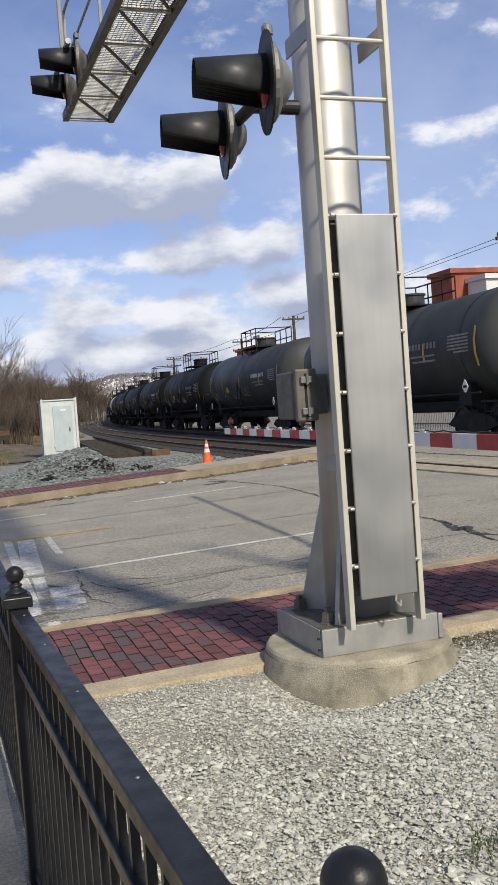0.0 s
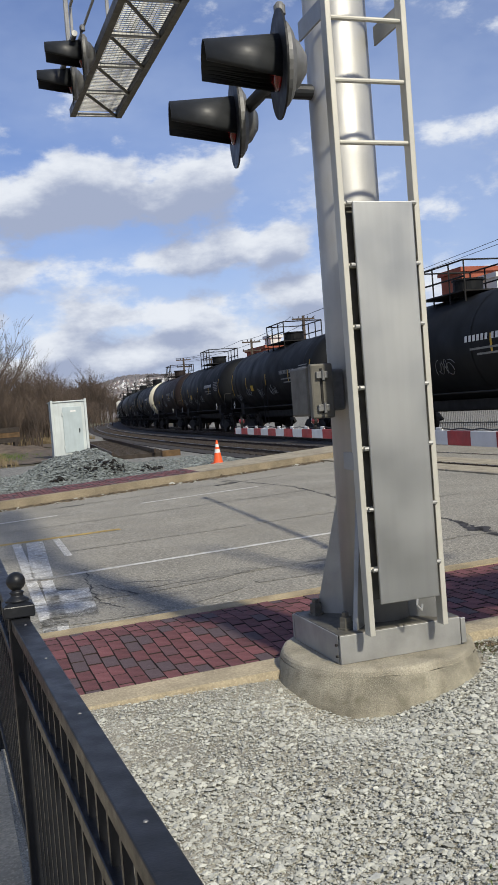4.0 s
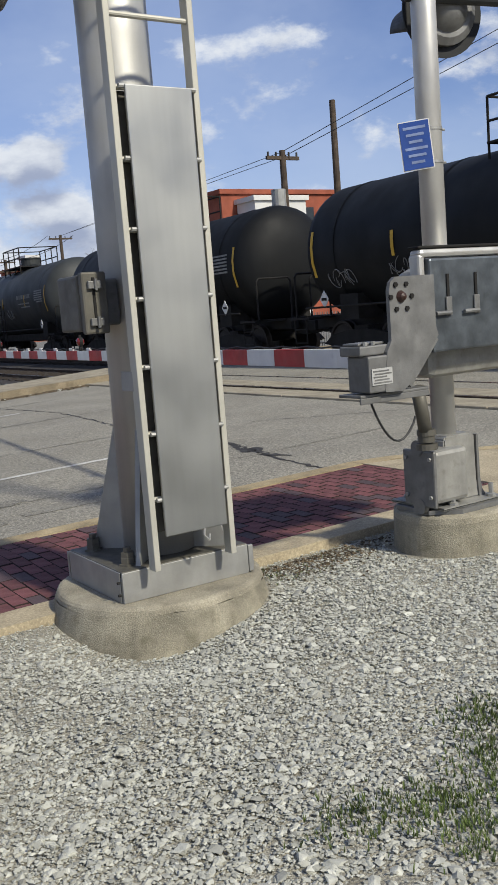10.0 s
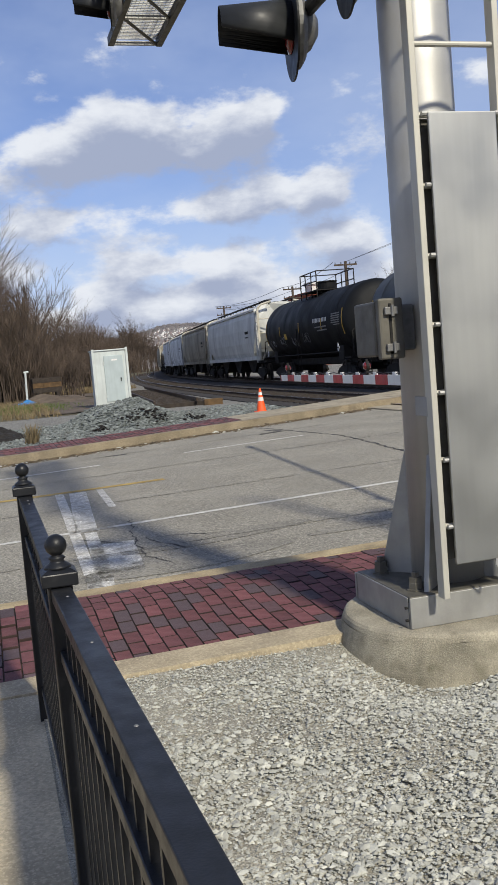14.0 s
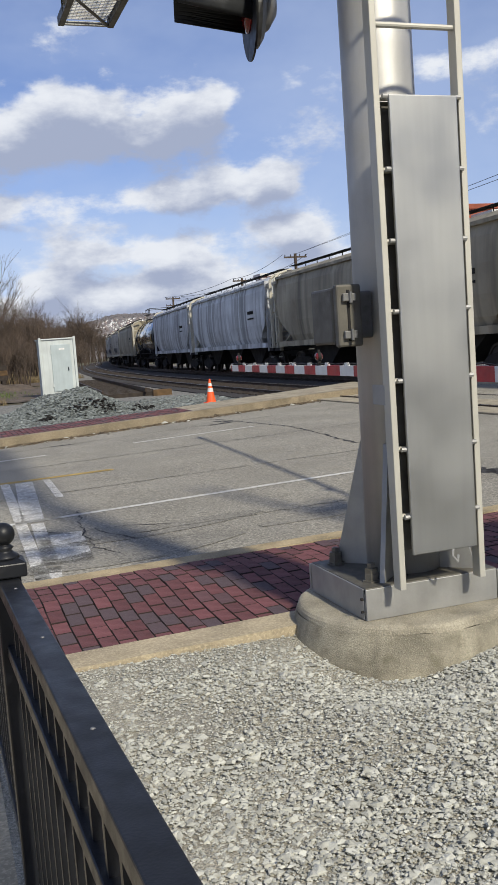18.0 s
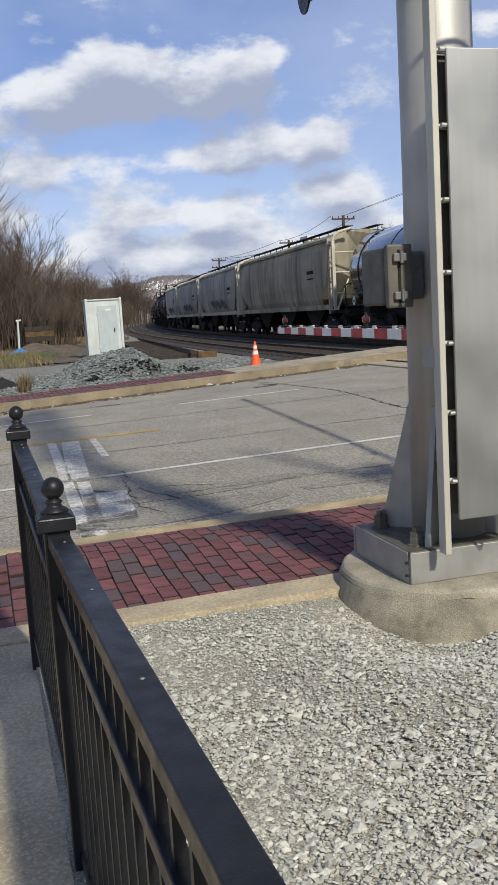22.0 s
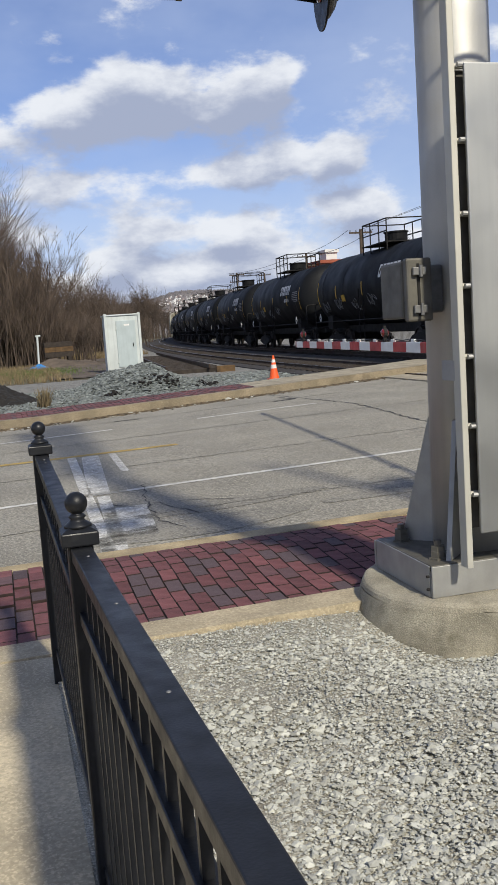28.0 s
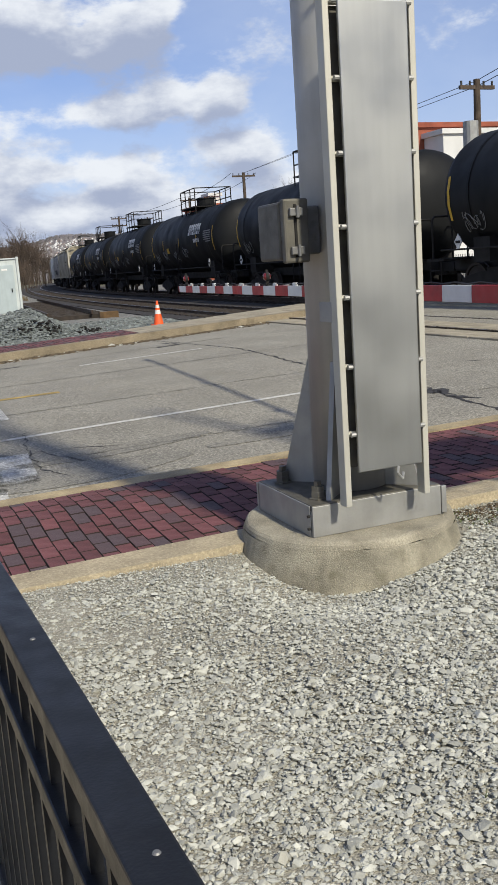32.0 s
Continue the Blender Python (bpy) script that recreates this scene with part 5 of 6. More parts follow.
            path_tube(bm, [(x - 0.5, yy, 1.05), (x - 0.5, yy, 1.98), (x - 0.44, yy, 2.06), (x + 0.44, yy, 2.06), (x + 0.5, yy, 1.98), (x + 0.5, yy, 1.05)], 0.024, 8)
            part("end_handrail", bm, "under", t)
        bm = fresh()
        box(bm, -0.2, 0.2, y + s * 0.28 - 0.25, y + s * 0.28 + 0.25, 0.62, 0.92, 0.03)
        tube(bm, (0, y + s * 0.3, 0.75), (0, y + s * 0.9, 0.75), 0.11, n=10)
        part("coupler", bm, "under", t)
    return t


def hopper_car(material, length, label, trough=True, side_curve=0.16):
    """A covered hopper: bulging sides, sloped ends over open platforms, roof with running board, hopper bays below."""
    t = thing("hopper_car", label, "hopper car", "railway cars")
    h = length / 2 - 0.75
    prof = []
    for z, x in ((1.25, 1.30), (1.6, 1.42), (2.2, 1.42 + side_curve * 0.5), (3.0, 1.42 + side_curve * 0.6), (3.7, 1.42 + side_curve * 0.3), (4.1, 1.36), (4.3, 1.15), (4.42, 0.7), (4.46, 0.0)):
        prof.append((x, 1.25 + (z - 1.25) * 0.91))
    ring = [(-x, z) for x, z in prof] + [(x, z) for x, z in prof[-2::-1]]
    bm = fresh()
    sections = []
    for y in [-h, -h + 0.02] + steps(-h + 1.2, h - 1.2, 1.0) + [h - 0.02, h]:
        sections.append([bm.verts.new((x, y, z)) for x, z in ring])
    for a, b in zip(sections, sections[1:]):
        for i in range(len(ring) - 1):
            bm.faces.new((a[i], b[i], b[i + 1], a[i + 1]))
        bm.faces.new((a[-1], b[-1], b[0], a[0]))
    for v in list(bm.verts):
        if abs(v.co.y) >= h - 0.03 and v.co.z < 2.3:
            v.co.y = math.copysign(h - 1.7 * (2.3 - v.co.z) / 1.05, v.co.y)
    bm.faces.new(sections[0][::-1])
    bm.faces.new(sections[-1])
    bmesh.ops.recalc_face_normals(bm, faces=bm.faces)
    part("body", bm, material, t, smooth=False)
    bm = fresh()
    for s in (-1, 1):
        box(bm, s * 1.46 - 0.05, s * 1.46 + 0.05, -h, h, 1.15, 1.35)
        box(bm, s * 1.42 - 0.05, s * 1.42 + 0.06, -h, h, 3.77, 3.87)
        for y in (-h + 0.04, h - 0.04):
            box(bm, s * 1.42 - 0.06, s * 1.42 + 0.06, y - 0.05, y + 0.05, 1.0, 3.85)
    part("side_frame", bm, "hop_frame" if material == "hop_grey" else material, t)
    if material == "hop_grey":
        for k in range(9):
            part("scrawl", scrawl(lambda y, z: -1.545, -h * 0.55 + 0.62 * k, 1.75 + 0.1 * (k % 3), 0.42, k, 0.014), "chalk_dark", t, "faded sprayed graffiti")
    for k in range(5):
        bm = fresh()
        box(bm, -1.535, -1.515, -h + 1.9 + 0.19 * k, -h + 2.03 + 0.19 * k, 2.62, 2.76)
        part("stencil_bar", bm, "under", t)
        bm = fresh()
        box(bm, -1.535, -1.515, -h + 1.9 + 0.19 * k, -h + 2.05 + 0.19 * k, 2.40, 2.46)
        part("stencil_bar", bm, "under", t)
    bm = fresh()
    for y in (-h * 0.55, 0.0, h * 0.55):
        bm = fresh()
        prism(bm, [(y - 1.7, 1.3), (y + 1.7, 1.3), (y + 0.35, 0.42), (y - 0.35, 0.42)], "x", -1.0, 1.0)
        part("hopper_bay", bm, "under", t)
    bm = fresh()
    box(bm, -0.2, 0.2, -length / 2, length / 2, 0.72, 0.95)
    for y in (-length / 2 + 0.5, length / 2 - 0.5):
        box(bm, -1.45, 1.45, y - 0.3, y + 0.45, 1.0, 1.12)
    part("underframe", bm, "under", t)
    for y in (-length / 2 + 2.0, length / 2 - 2.0):
        bogie(t, y)
    bm = fresh()
    for x in (-0.62, 0.62):
        box(bm, x - 0.16, x + 0.16, -h - 0.2, h + 0.2, 4.275, 4.30)
        for y in steps(-h, h, 1.2):
            tube(bm, (x, y, 4.06), (x, y, 4.285), 0.018, n=6)
    if trough:
        box(bm, -0.30, 0.30, -h + 0.4, h - 0.4, 4.14, 4.20)
    part("running_board", bm, "under", t)
    for e in (-1, 1):
        ye = e * (h + 0.42)
        for s in (-1, 1):
            bm = fresh()
            box(bm, s * 1.38 - 0.06, s * 1.38 + 0.06, ye - 0.06, ye + 0.06, 1.0, 3.72, 0.01)
            path_tube(bm, [(s * 1.38, ye, 3.70), (s * 1.33, ye, 3.90), (s * 1.15, ye, 4.05), (s * 0.62, ye, 4.18)], 0.055, 8)
            box(bm, s * 1.38 - 0.05, s * 1.38 + 0.05, min(ye, e * h), max(ye, e * h), 3.62, 3.74)
            frame_end = part("end_frame", bm, "hop_frame", t, "pale end frame of the car")
            for z in (0.75, 1.15, 1.55, 1.95, 2.35, 2.75, 3.15):
                bm = fresh()
                tube(bm, (s * 1.40, ye - e * 0.04, z), (s * 1.40, e * h - e * 0.02, z), 0.016, n=6)
                part("ladder_rung", bm, "hop_frame", frame_end)
        for z in (1.75, 2.55, 3.3):
            bm = fresh()
            tube(bm, (-1.36, ye, z), (1.36, ye, z), 0.028, n=8)
            part("end_rail", bm, "hop_frame", t)
        bm = fresh()
        tube(bm, (-1.3, ye, 1.1), (-0.5, e * (h - 0.5), 2.3), 0.035, n=8)
        tube(bm, (1.3, ye, 1.1), (0.5, e * (h - 0.5), 2.3), 0.035, n=8)
        part("end_brace", bm, "hop_frame", t)
    return t


SPEED = 12.0
CARS = []
for i in range(9):
    CARS.append((123.4 - CAR_L * (i + 1), CAR_L, "tank_brown" if i == 0 else "tank_grey" if i in (5, 6) else "tank_black", None, "tank", i % 2))
CARS.append((123.4, 15.1, "tank_black", "cream", "tank", 1))
CARS.append((138.5, 14.5, "tank_black", None, "tank", 0))
for i in range(4):
    CARS.append((153.0 + 15.48 * i, 15.48, "tank_grey" if i in (0, 2) else "tank_black", None, "tank", i % 2))
CARS += [(214.9, 18.3, "hop_white", None, "hopper", 0), (233.2, 18.2, "hop_brown", None, "hopper", 0), (251.4, 16.2, "hop_blue", None, "hopper", 0),
         (267.6, 15.6, "hop_blue", None, "hopper", 0), (283.2, 14.2, "tank_gloss", None, "tank", 0)]
CARS += [(297.4, 17.6, "hop_brown", None, "hopper", 0), (315.0, 16.0, "hop_grey", None, "hopper", 0), (331.0, 16.2, "hop_grey", None, "hopper", 0), (347.2, 14.2, "hop_grey", None, "hopper", 0)]
for i in range(8):
    CARS.append((361.4 + 14.4 * i, 14.4, "tank_black", None, "tank", 2))
for i in range(6):
    CARS.append((476.6 + 16.0 * i, 16.0, ("hop_brown", "hop_grey", "hop_white")[i % 3], None, "hopper", 0))
WORDS = {"tank_black": "black railway tank car with weathered sides", "tank_brown": "rusty brown railway tank car", "tank_grey": "dark grey dusty railway tank car",
         "tank_gloss": "shiny dark railway tank car reflecting the sky", "hop_white": "pale grey covered hopper car with streaks", "hop_brown": "grime-brown covered hopper car",
         "hop_blue": "blue-grey covered hopper car with pale streaks", "hop_grey": "dull grey covered hopper car"}
MADE, TRAIN = {}, []
for lead, length, material, end, kind, style in CARS:
    key = (length, material, end, kind, style)
    if key in MADE:
        car = copy_thing(MADE[key], Matrix.Identity(4))
    elif kind == "tank":
        car = tank_car(material, end, length, "black railway tank car with a cream end" if end else WORDS[material], style)
    else:
        car = hopper_car(material, length, WORDS[material])
    MADE.setdefault(key, car)
    TRAIN.append((car, lead + length / 2, length))


def car_pose(s, length):
    xa, ya, _ = on_track(s - length * 0.33)
    xb, yb, _ = on_track(s + length * 0.33)
    return pose((xa + xb) / 2, (ya + yb) / 2, RAIL_Z, 0, 0, -math.degrees(math.atan2(xb - xa, yb - ya)))


def motions():
    for car, s0, length in TRAIN:
        walk(car, [(float(t), car_pose(s0 - SPEED * t, length)) for t in range(33)])

# ---- distance: hill, town, brush, buildings, poles ----
random.seed(4)


def ridge(ang):
    a = math.degrees(ang)
    hump = 9.4 * math.exp(-((a - 11.4) / (1.9 if a < 11.4 else 6.0)) ** 2)
    return 32.5 + hump + 0.9 * noise.noise((a * 0.5, 0, 0)) + 0.6 * noise.noise((a * 2.4, 1, 0))


def slope_point(ang, d):
    hgt = ridge(ang)
    z = hgt * 0.45 * (d - 700) / 100 if d < 800 else hgt * (0.45 + 0.55 * min(1.0, (d - 800) / 150))
    return d * math.sin(ang), d * math.cos(ang), z


bm = fresh()
rows = []
for i in range(321):
    u = i / 320
    ang = radians(-38 + 76 * u)
    base = Vector((math.sin(ang), math.cos(ang), 0))
    hgt = ridge(ang)
    rows.append([bm.verts.new(base * 700 + Vector((0, 0, -1))), bm.verts.new(base * 800 + Vector((0, 0, hgt * 0.45))), bm.verts.new(base * 950 + Vector((0, 0, hgt))), bm.verts.new(base * 1150 + Vector((0, 0, hgt * 0.8)))])
for a, b in zip(rows, rows[1:]):
    for j in range(3):
        bm.faces.new((a[j], b[j], b[j + 1], a[j + 1]))
bmesh.ops.recalc_face_normals(bm, faces=bm.faces)
tagged(obj("hillside", bm, "hill", smooth=True), "distant wooded hillside with a town on it, paled with painted haze", "hill", kind="structure")

vs, fs = [], []
for i in range(850):
    ang = radians(random.gauss(12.6, 2.4) if i % 4 else random.uniform(4, 26))
    x, y, z = slope_point(ang, 770 + 140 * random.random())
    w, hh = random.uniform(0.35, 0.85), random.uniform(0.55, 1.15)
    k = len(vs)
    for dy in (-1.0, 1.0):
        vs += [(x - w, y + dy, z - 0.6), (x + w, y + dy, z - 0.6), (x + w, y + dy, z + hh), (x, y + dy, z + hh * 1.45), (x - w, y + dy, z + hh)]
    fs += [(k, k + 1, k + 2, k + 3, k + 4)] + [(k + a, k + 5 + a, k + 5 + (a + 1) % 5, k + (a + 1) % 5) for a in range(5)]
me = bpy.data.meshes.new("far_town")
me.from_pydata(vs, [], fs)
me.materials.append(mat("far_town", (0.58, 0.58, 0.57), 0.9, vary=0.1, scale=0.01, island=0.45, second=(0.22, 0.16, 0.14), share=0.25))
tagged(new("far_town", me), "many small pale houses on the far hillside", "town", kind="stuff")
vs, fs = [], []
for i in range(6500):
    ang = radians(random.uniform(-6, 30))
    d = 740 + 215 * random.random() if i % 3 else random.uniform(925, 958)
    x, y, z = slope_point(ang, d)
    r = random.uniform(0.35, 0.95)
    h = r * random.uniform(0.9, 1.9)
    k = len(vs)
    for a in range(5):
        q = r * random.uniform(0.7, 1.2)
        vs.append((x + q * math.cos(1.257 * a), y + q * math.sin(1.257 * a), z + h * random.uniform(0.2, 0.6)))
    vs += [(x + random.uniform(-0.3, 0.3) * r, y, z + h * random.uniform(0.95, 1.25)), (x, y, z - 0.4)]
    for a in range(5):
        fs += [(k + a, k + (a + 1) % 5, k + 5), (k + (a + 1) % 5, k + a, k + 6)]
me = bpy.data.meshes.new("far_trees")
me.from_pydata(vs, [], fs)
# haze painted into the trees: pale grey, a share of them bluish
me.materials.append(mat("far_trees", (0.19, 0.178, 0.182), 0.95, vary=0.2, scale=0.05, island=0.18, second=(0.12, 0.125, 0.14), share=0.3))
tagged(new("far_trees", me), "bare trees between the far houses, greyed with painted haze", "trees", kind="stuff")


def brush(name, label, cx, cy, w, d, h, count, seed, material="twig"):
    """A thicket of bare stems and twigs."""
    rnd = random.Random(seed)
    verts, faces = [], []

    def stick(a, b, r0, r1):
        q = (b - a).to_track_quat("Z", "Y")
        k = len(verts)
        for c, r in ((a, r0), (b, r1)):
            for i in range(3):
                verts.append(c + q @ Vector((r * math.cos(2.1 * i), r * math.sin(2.1 * i), 0)))
        for i in range(3):
            j = (i + 1) % 3
            faces.append((k + i, k + j, k + 3 + j, k + 3 + i))

    def grow(a, dirn, length, r, depth):
        b = a + dirn * length
        stick(a, b, r, r * 0.6)
        if depth == 0:
            return
        for _ in range(3 if depth > 1 else 5):
            nd = (dirn + Vector((rnd.uniform(-1, 1), rnd.uniform(-1, 1), rnd.uniform(-0.2, 0.7))) * 0.55).normalized()
            grow(a + dirn * length * rnd.uniform(0.4, 1.0), nd, length * rnd.uniform(0.5, 0.75), r * 0.55, depth - 1)

    for _ in range(count):
        x, y = cx + rnd.uniform(-w, w), cy + rnd.uniform(-d, d)
        edge = 1 - 0.5 * abs((x - cx) / w)
        grow(Vector((x, y, -0.2)), Vector((rnd.uniform(-0.15, 0.15), rnd.uniform(-0.15, 0.15), 1)).normalized(), h * edge * rnd.uniform(0.26, 0.46), (0.010 + 0.0036 * h) * rnd.uniform(0.6, 1.3), 4)
    me = bpy.data.meshes.new(name)
    me.from_pydata(verts, [], faces)
    me.materials.append(M[material])
    return tagged(new(name, me), label, "bushes", kind="stuff")


brush("thicket", "dense bare brown winter brush beside the yard", -1.8, 64, 5.4, 5, 15.0, 230, 1)
brush("thicket", "dense bare brown winter brush beside the yard", 4.6, 80, 5.4, 7, 10.0, 260, 5)
brush("thicket", "dense low brush in front of the trees", 0.0, 60.5, 6.0, 3, 6.6, 330, 15)
brush("thicket", "low bare brush along the railway", 13.0, 122, 5.4, 7, 9.0, 420, 2)
brush("thicket", "low bare brush along the railway", 16, 165, 12, 8, 9.5, 200, 3)
brush("thicket", "brown winter wood beyond the bend of the railway", 45, 292, 8.5, 9, 20.0, 210, 21)
brush("thicket", "bare trees behind the railway", 38.5, 82, 3, 3, 15.5, 8, 8)


def building(name, label, x0, x1, y0, y1, h, material, windows=()):
    t = thing(name, label, "building")
    bm = fresh()
    box(bm, x0, x1, y0, y1, -0.2, h)
    w = part("wall", bm, material, t)
    bm = fresh()
    box(bm, x0 - 0.2, x1 + 0.2, y0 - 0.2, y1 + 0.2, h + 0.005, h + 0.35)
    part("roof", bm, material, t)
    for wx, wz, ww, wh in windows:
        bm = fresh()
        box(bm, wx, wx + ww, y0 - 0.06, y0 - 0.005, wz, wz + wh, 0.01)
        part("window", bm, "glass", t)
    return t


building("brick_building", "long red brick building behind the railway", 37.3, 75, 60, 63, 10.2, "house_brick", [(44.5 + 3.2 * i, 8.0, 1.3, 1.2) for i in range(7)])
building("white_annex", "white annex in front of the brick building", 38.6, 43.2, 57.5, 59.9, 9.4, "house_white")
building("brick_building", "small red brick building behind the railway", 35.5, 39.2, 99, 106, 7.9, "house_brick")
building("roof_hut", "white hut on the roof of the small brick building", 36.5, 37.8, 100, 102, 9.1, "house_white")


def utility_pole(x, y, h, arms=2, bucket=False, ARM=1.2):
    t = thing("utility_pole", "weathered wooden utility pole with crossarm", "utility pole", "utility poles", m=Matrix.Translation((x, y, -0.15)))
    bm = fresh()
    tube(bm, (0, 0, 0), (0, 0, h), 0.17, 0.12, 12)
    part("pole", bm, "timber", t)
    for k in range(arms):
        bm = fresh()
        box(bm, -ARM, ARM, -0.06, 0.06, h - 0.35 - 0.9 * k, h - 0.22 - 0.9 * k)
        c = part("crossarm", bm, "timber", t)
        for xx in (-ARM + 0.08, -0.4 * ARM, 0.4 * ARM, ARM - 0.08):
            bm = fresh()
            tube(bm, (xx, 0, h - 0.22 - 0.9 * k), (xx, 0, h - 0.06 - 0.9 * k), 0.04, n=8)
            part("insulator", bm, "wire", c)
    if bucket:
        bm = fresh()
        tube(bm, (-0.45, -0.2, h - 2.6), (-0.45, -0.2, h - 1.5), 0.28, n=14)
        part("transformer", bm, "galvanised", t)
    return t


POLES = [(21.5, 30, 7.6, 1, True, 0.75), (24.1, 30, 9.6, 0, False, 1.0), (29.5, 72.5, 8.9, 1, False, 1.0), (31.4, 92, 8.6, 2, False, 1.0), (31.5, 121, 8.8, 2, False, 1.0), (42.1, 144, 9.9, 1, False, 1.0)]
for p in POLES:
    utility_pole(*p)
bm = fresh()
for (a, b) in zip(POLES[2:], POLES[3:]):
    for off in (-1.1, 1.1):
        pts = []
        for i in range(9):
            u = i / 8
            pts.append((a[0] + (b[0] - a[0]) * u + off, a[1] + (b[1] - a[1]) * u, a[2] + (b[2] - a[2]) * u - 0.2 - 1.6 * u * (1 - u)))
        path_tube(bm, pts, 0.02, 4)
for z0, z1 in ((7.2, 13.5), (7.4, 14.3)):
    path_tube(bm, [(21.5, 30, z0), (26, 22, z0 + (z1 - z0) * 0.45), (32, 12, z1)], 0.014, 4)
    path_tube(bm, [(21.5, 30, z0), (29.5, 72.5, 8.7)], 0.012, 4)
tagged(obj("overhead_wires", bm, "wire"), "thin dark overhead power lines", "cables", kind="stuff")

# ---- stone heap in front of the cabinet ----
def heap_height(x, y, h, seed):
    r = math.hypot(x, y)
    return h * max(0.0, 1 - r) ** 0.8 * (0.8 + 0.5 * noise.noise((x * 2.2 + seed, y * 2.2, seed)))


def heap(name, label, cx, cy, rx, ry, h, material, seed, z0=-0.1):
    bm = fresh()
    bmesh.ops.create_grid(bm, x_segments=40, y_segments=30, size=1.0)
    for v in bm.verts:
        x, y = v.co.x, v.co.y
        v.co = Vector((cx + x * rx, cy + y * ry, z0 + heap_height(x, y, h, seed) + 0.05 * noise.noise((x * 14, y * 14, seed)) - 0.04 * (math.hypot(x, y) > 0.95)))
    return tagged(obj(name, bm, material), label, "stone heap")


HEAP = (3.5, 25.8, 1.9, 2.6, 0.86, 3)
heap("stone_heap", "grey-blue heap of crushed stone before the cabinet", *HEAP[:5], "blue_stone", HEAP[5])
heap("soil_heap", "low dark heap of soil beside the road", -0.35, 24.2, 1.2, 1.5, 0.62, "soil", 15)

def stub_track():
    t = thing("stub_track", "rusty dead-end track on old timber ties", "railway track")
    a, b = Vector((6.2, 32.0, 0)), Vector((8.7, 58.0, 0))
    d = (b - a).normalized()
    m = Matrix.Translation(a) @ pose(0, 0, 0, 0, 0, math.degrees(math.atan2(-d.x, d.y)))
    length = (b - a).length
    for x in (-0.75, 0.75):
        bm = fresh()
        box(bm, x - 0.035, x + 0.035, 0, length, 0.10, 0.24, 0.01, m)
        part("rail", bm, "rail", t)
    for i in range(24):
        bm = fresh()
        box(bm, -1.3, 1.3, 0.2 + 1.0 * i, 0.45 + 1.0 * i, -0.08, 0.10, 0.01, m)
        part("tie", bm, "tie", t)
    bm = fresh()
    box(bm, 0.95, 1.6, -0.35, -0.05, -0.08, 0.16, 0.02, m)
    part("bumper_timber", bm, "rusty_timber", t, "pale rusty end timber")


stub_track()
heap("earth_bank", "low bank of bare earth under the old timbers", 3.3, 54.4, 2.6, 2.2, 0.62, "dirt", 17, -0.16)
stack = thing("timber_stack", "stack of old rusty brown railway timbers", "timber stack")
for k in range(3):
    for i in range(5):
        bm = fresh()
        box(bm, 2.5, 4.1 + 0.05 * (i % 2), 55.0 + 0.28 * i, 55.25 + 0.28 * i, 0.45 + 0.29 * k, 0.73 + 0.29 * k, 0.01)
        part("timber", bm, "rusty_timber" if k == 1 else "tie", stack)
for x in (2.7, 3.8):
    bm = fresh()
    box(bm, x, x + 0.2, 55, 56.4, -0.16, 0.45)
    part("bearer", bm, "tie", stack)
bm = fresh()
tube(bm, (2.07, 54.2, -0.16), (2.12, 54.2, 1.72), 0.06, n=10)
tube(bm, (2.02, 54.2, 1.70), (2.3, 54.2, 1.72), 0.05, n=8)
tagged(obj("marker_post", bm, "white_paint"), "white plastic marker post in the grass", "post")
bm = fresh()
bmesh.ops.create_grid(bm, x_segments=14, y_segments=8, size=1.0)
for v in bm.verts:
    v.co = Vector((2.05 + 0.62 * v.co.x, 53.2 + 0.5 * v.co.y, -0.1 + 0.28 * max(0, 1 - math.hypot(v.co.x, v.co.y)) + 0.1 * noise.noise((v.co.x * 3, v.co.y * 3, 5))))
tagged(obj("tarpaulin", bm, "blue_tarp"), "crumpled blue tarpaulin lying in the grass", "tarpaulin")


def tufts(name, label, count, place, h, material, seed):
    """Grass blades, three to a tuft, one joined mesh."""
    rs = random.Random(seed)
    vs, fs = [], []
    for _ in range(count):
        x, y, z = place(rs)
        for _ in range(5):
            a, lean = rs.uniform(0, 6.28), rs.uniform(0.1, 0.7)
            hh = h * rs.uniform(0.4, 1.2)
            dx, dy = math.cos(a), math.sin(a)
            w = 0.035 * hh + 0.0015
            k = len(vs)
            vs += [(x - dy * w, y + dx * w, z), (x + dy * w, y - dx * w, z), (x + dx * lean * hh, y + dy * lean * hh, z + hh)]
            fs.append((k, k + 1, k + 2))
    me = bpy.data.meshes.new(name)
    me.from_pydata(vs, [], fs)
    me.materials.append(M[material])
    return tagged(new(name, me), label, "grass", kind="stuff")


bm = fresh()
for x0, x1, y0, y1 in ((1.9, 5.9, 37.5, 68), (5.9, 9.5, 60, 90)):
    bmesh.ops.create_grid(bm, x_segments=20, y_segments=40, size=1.0, matrix=Matrix.Translation(((x0 + x1) / 2, (y0 + y1) / 2, -0.11)) @ Matrix.Diagonal(((x1 - x0) / 2, (y1 - y0) / 2, 1, 1)))
for v in bm.verts:
    v.co.z += 0.05 * noise.noise((v.co.x * 1.5, v.co.y * 0.8, 4))
    v.co.x += 0.4 * noise.noise((v.co.y * 0.3, 7, 1))
tagged(obj("dirt_track", bm, "dirt"), "dark muddy dirt track behind the cabinet", "ground", kind="structure")
tufts("dry_grass", "dry straw-coloured grass by the yard", 5200, lambda r: (r.uniform(-9, 2.6), r.uniform(36, 60), -0.16), 0.26, "dry_grass", 2)
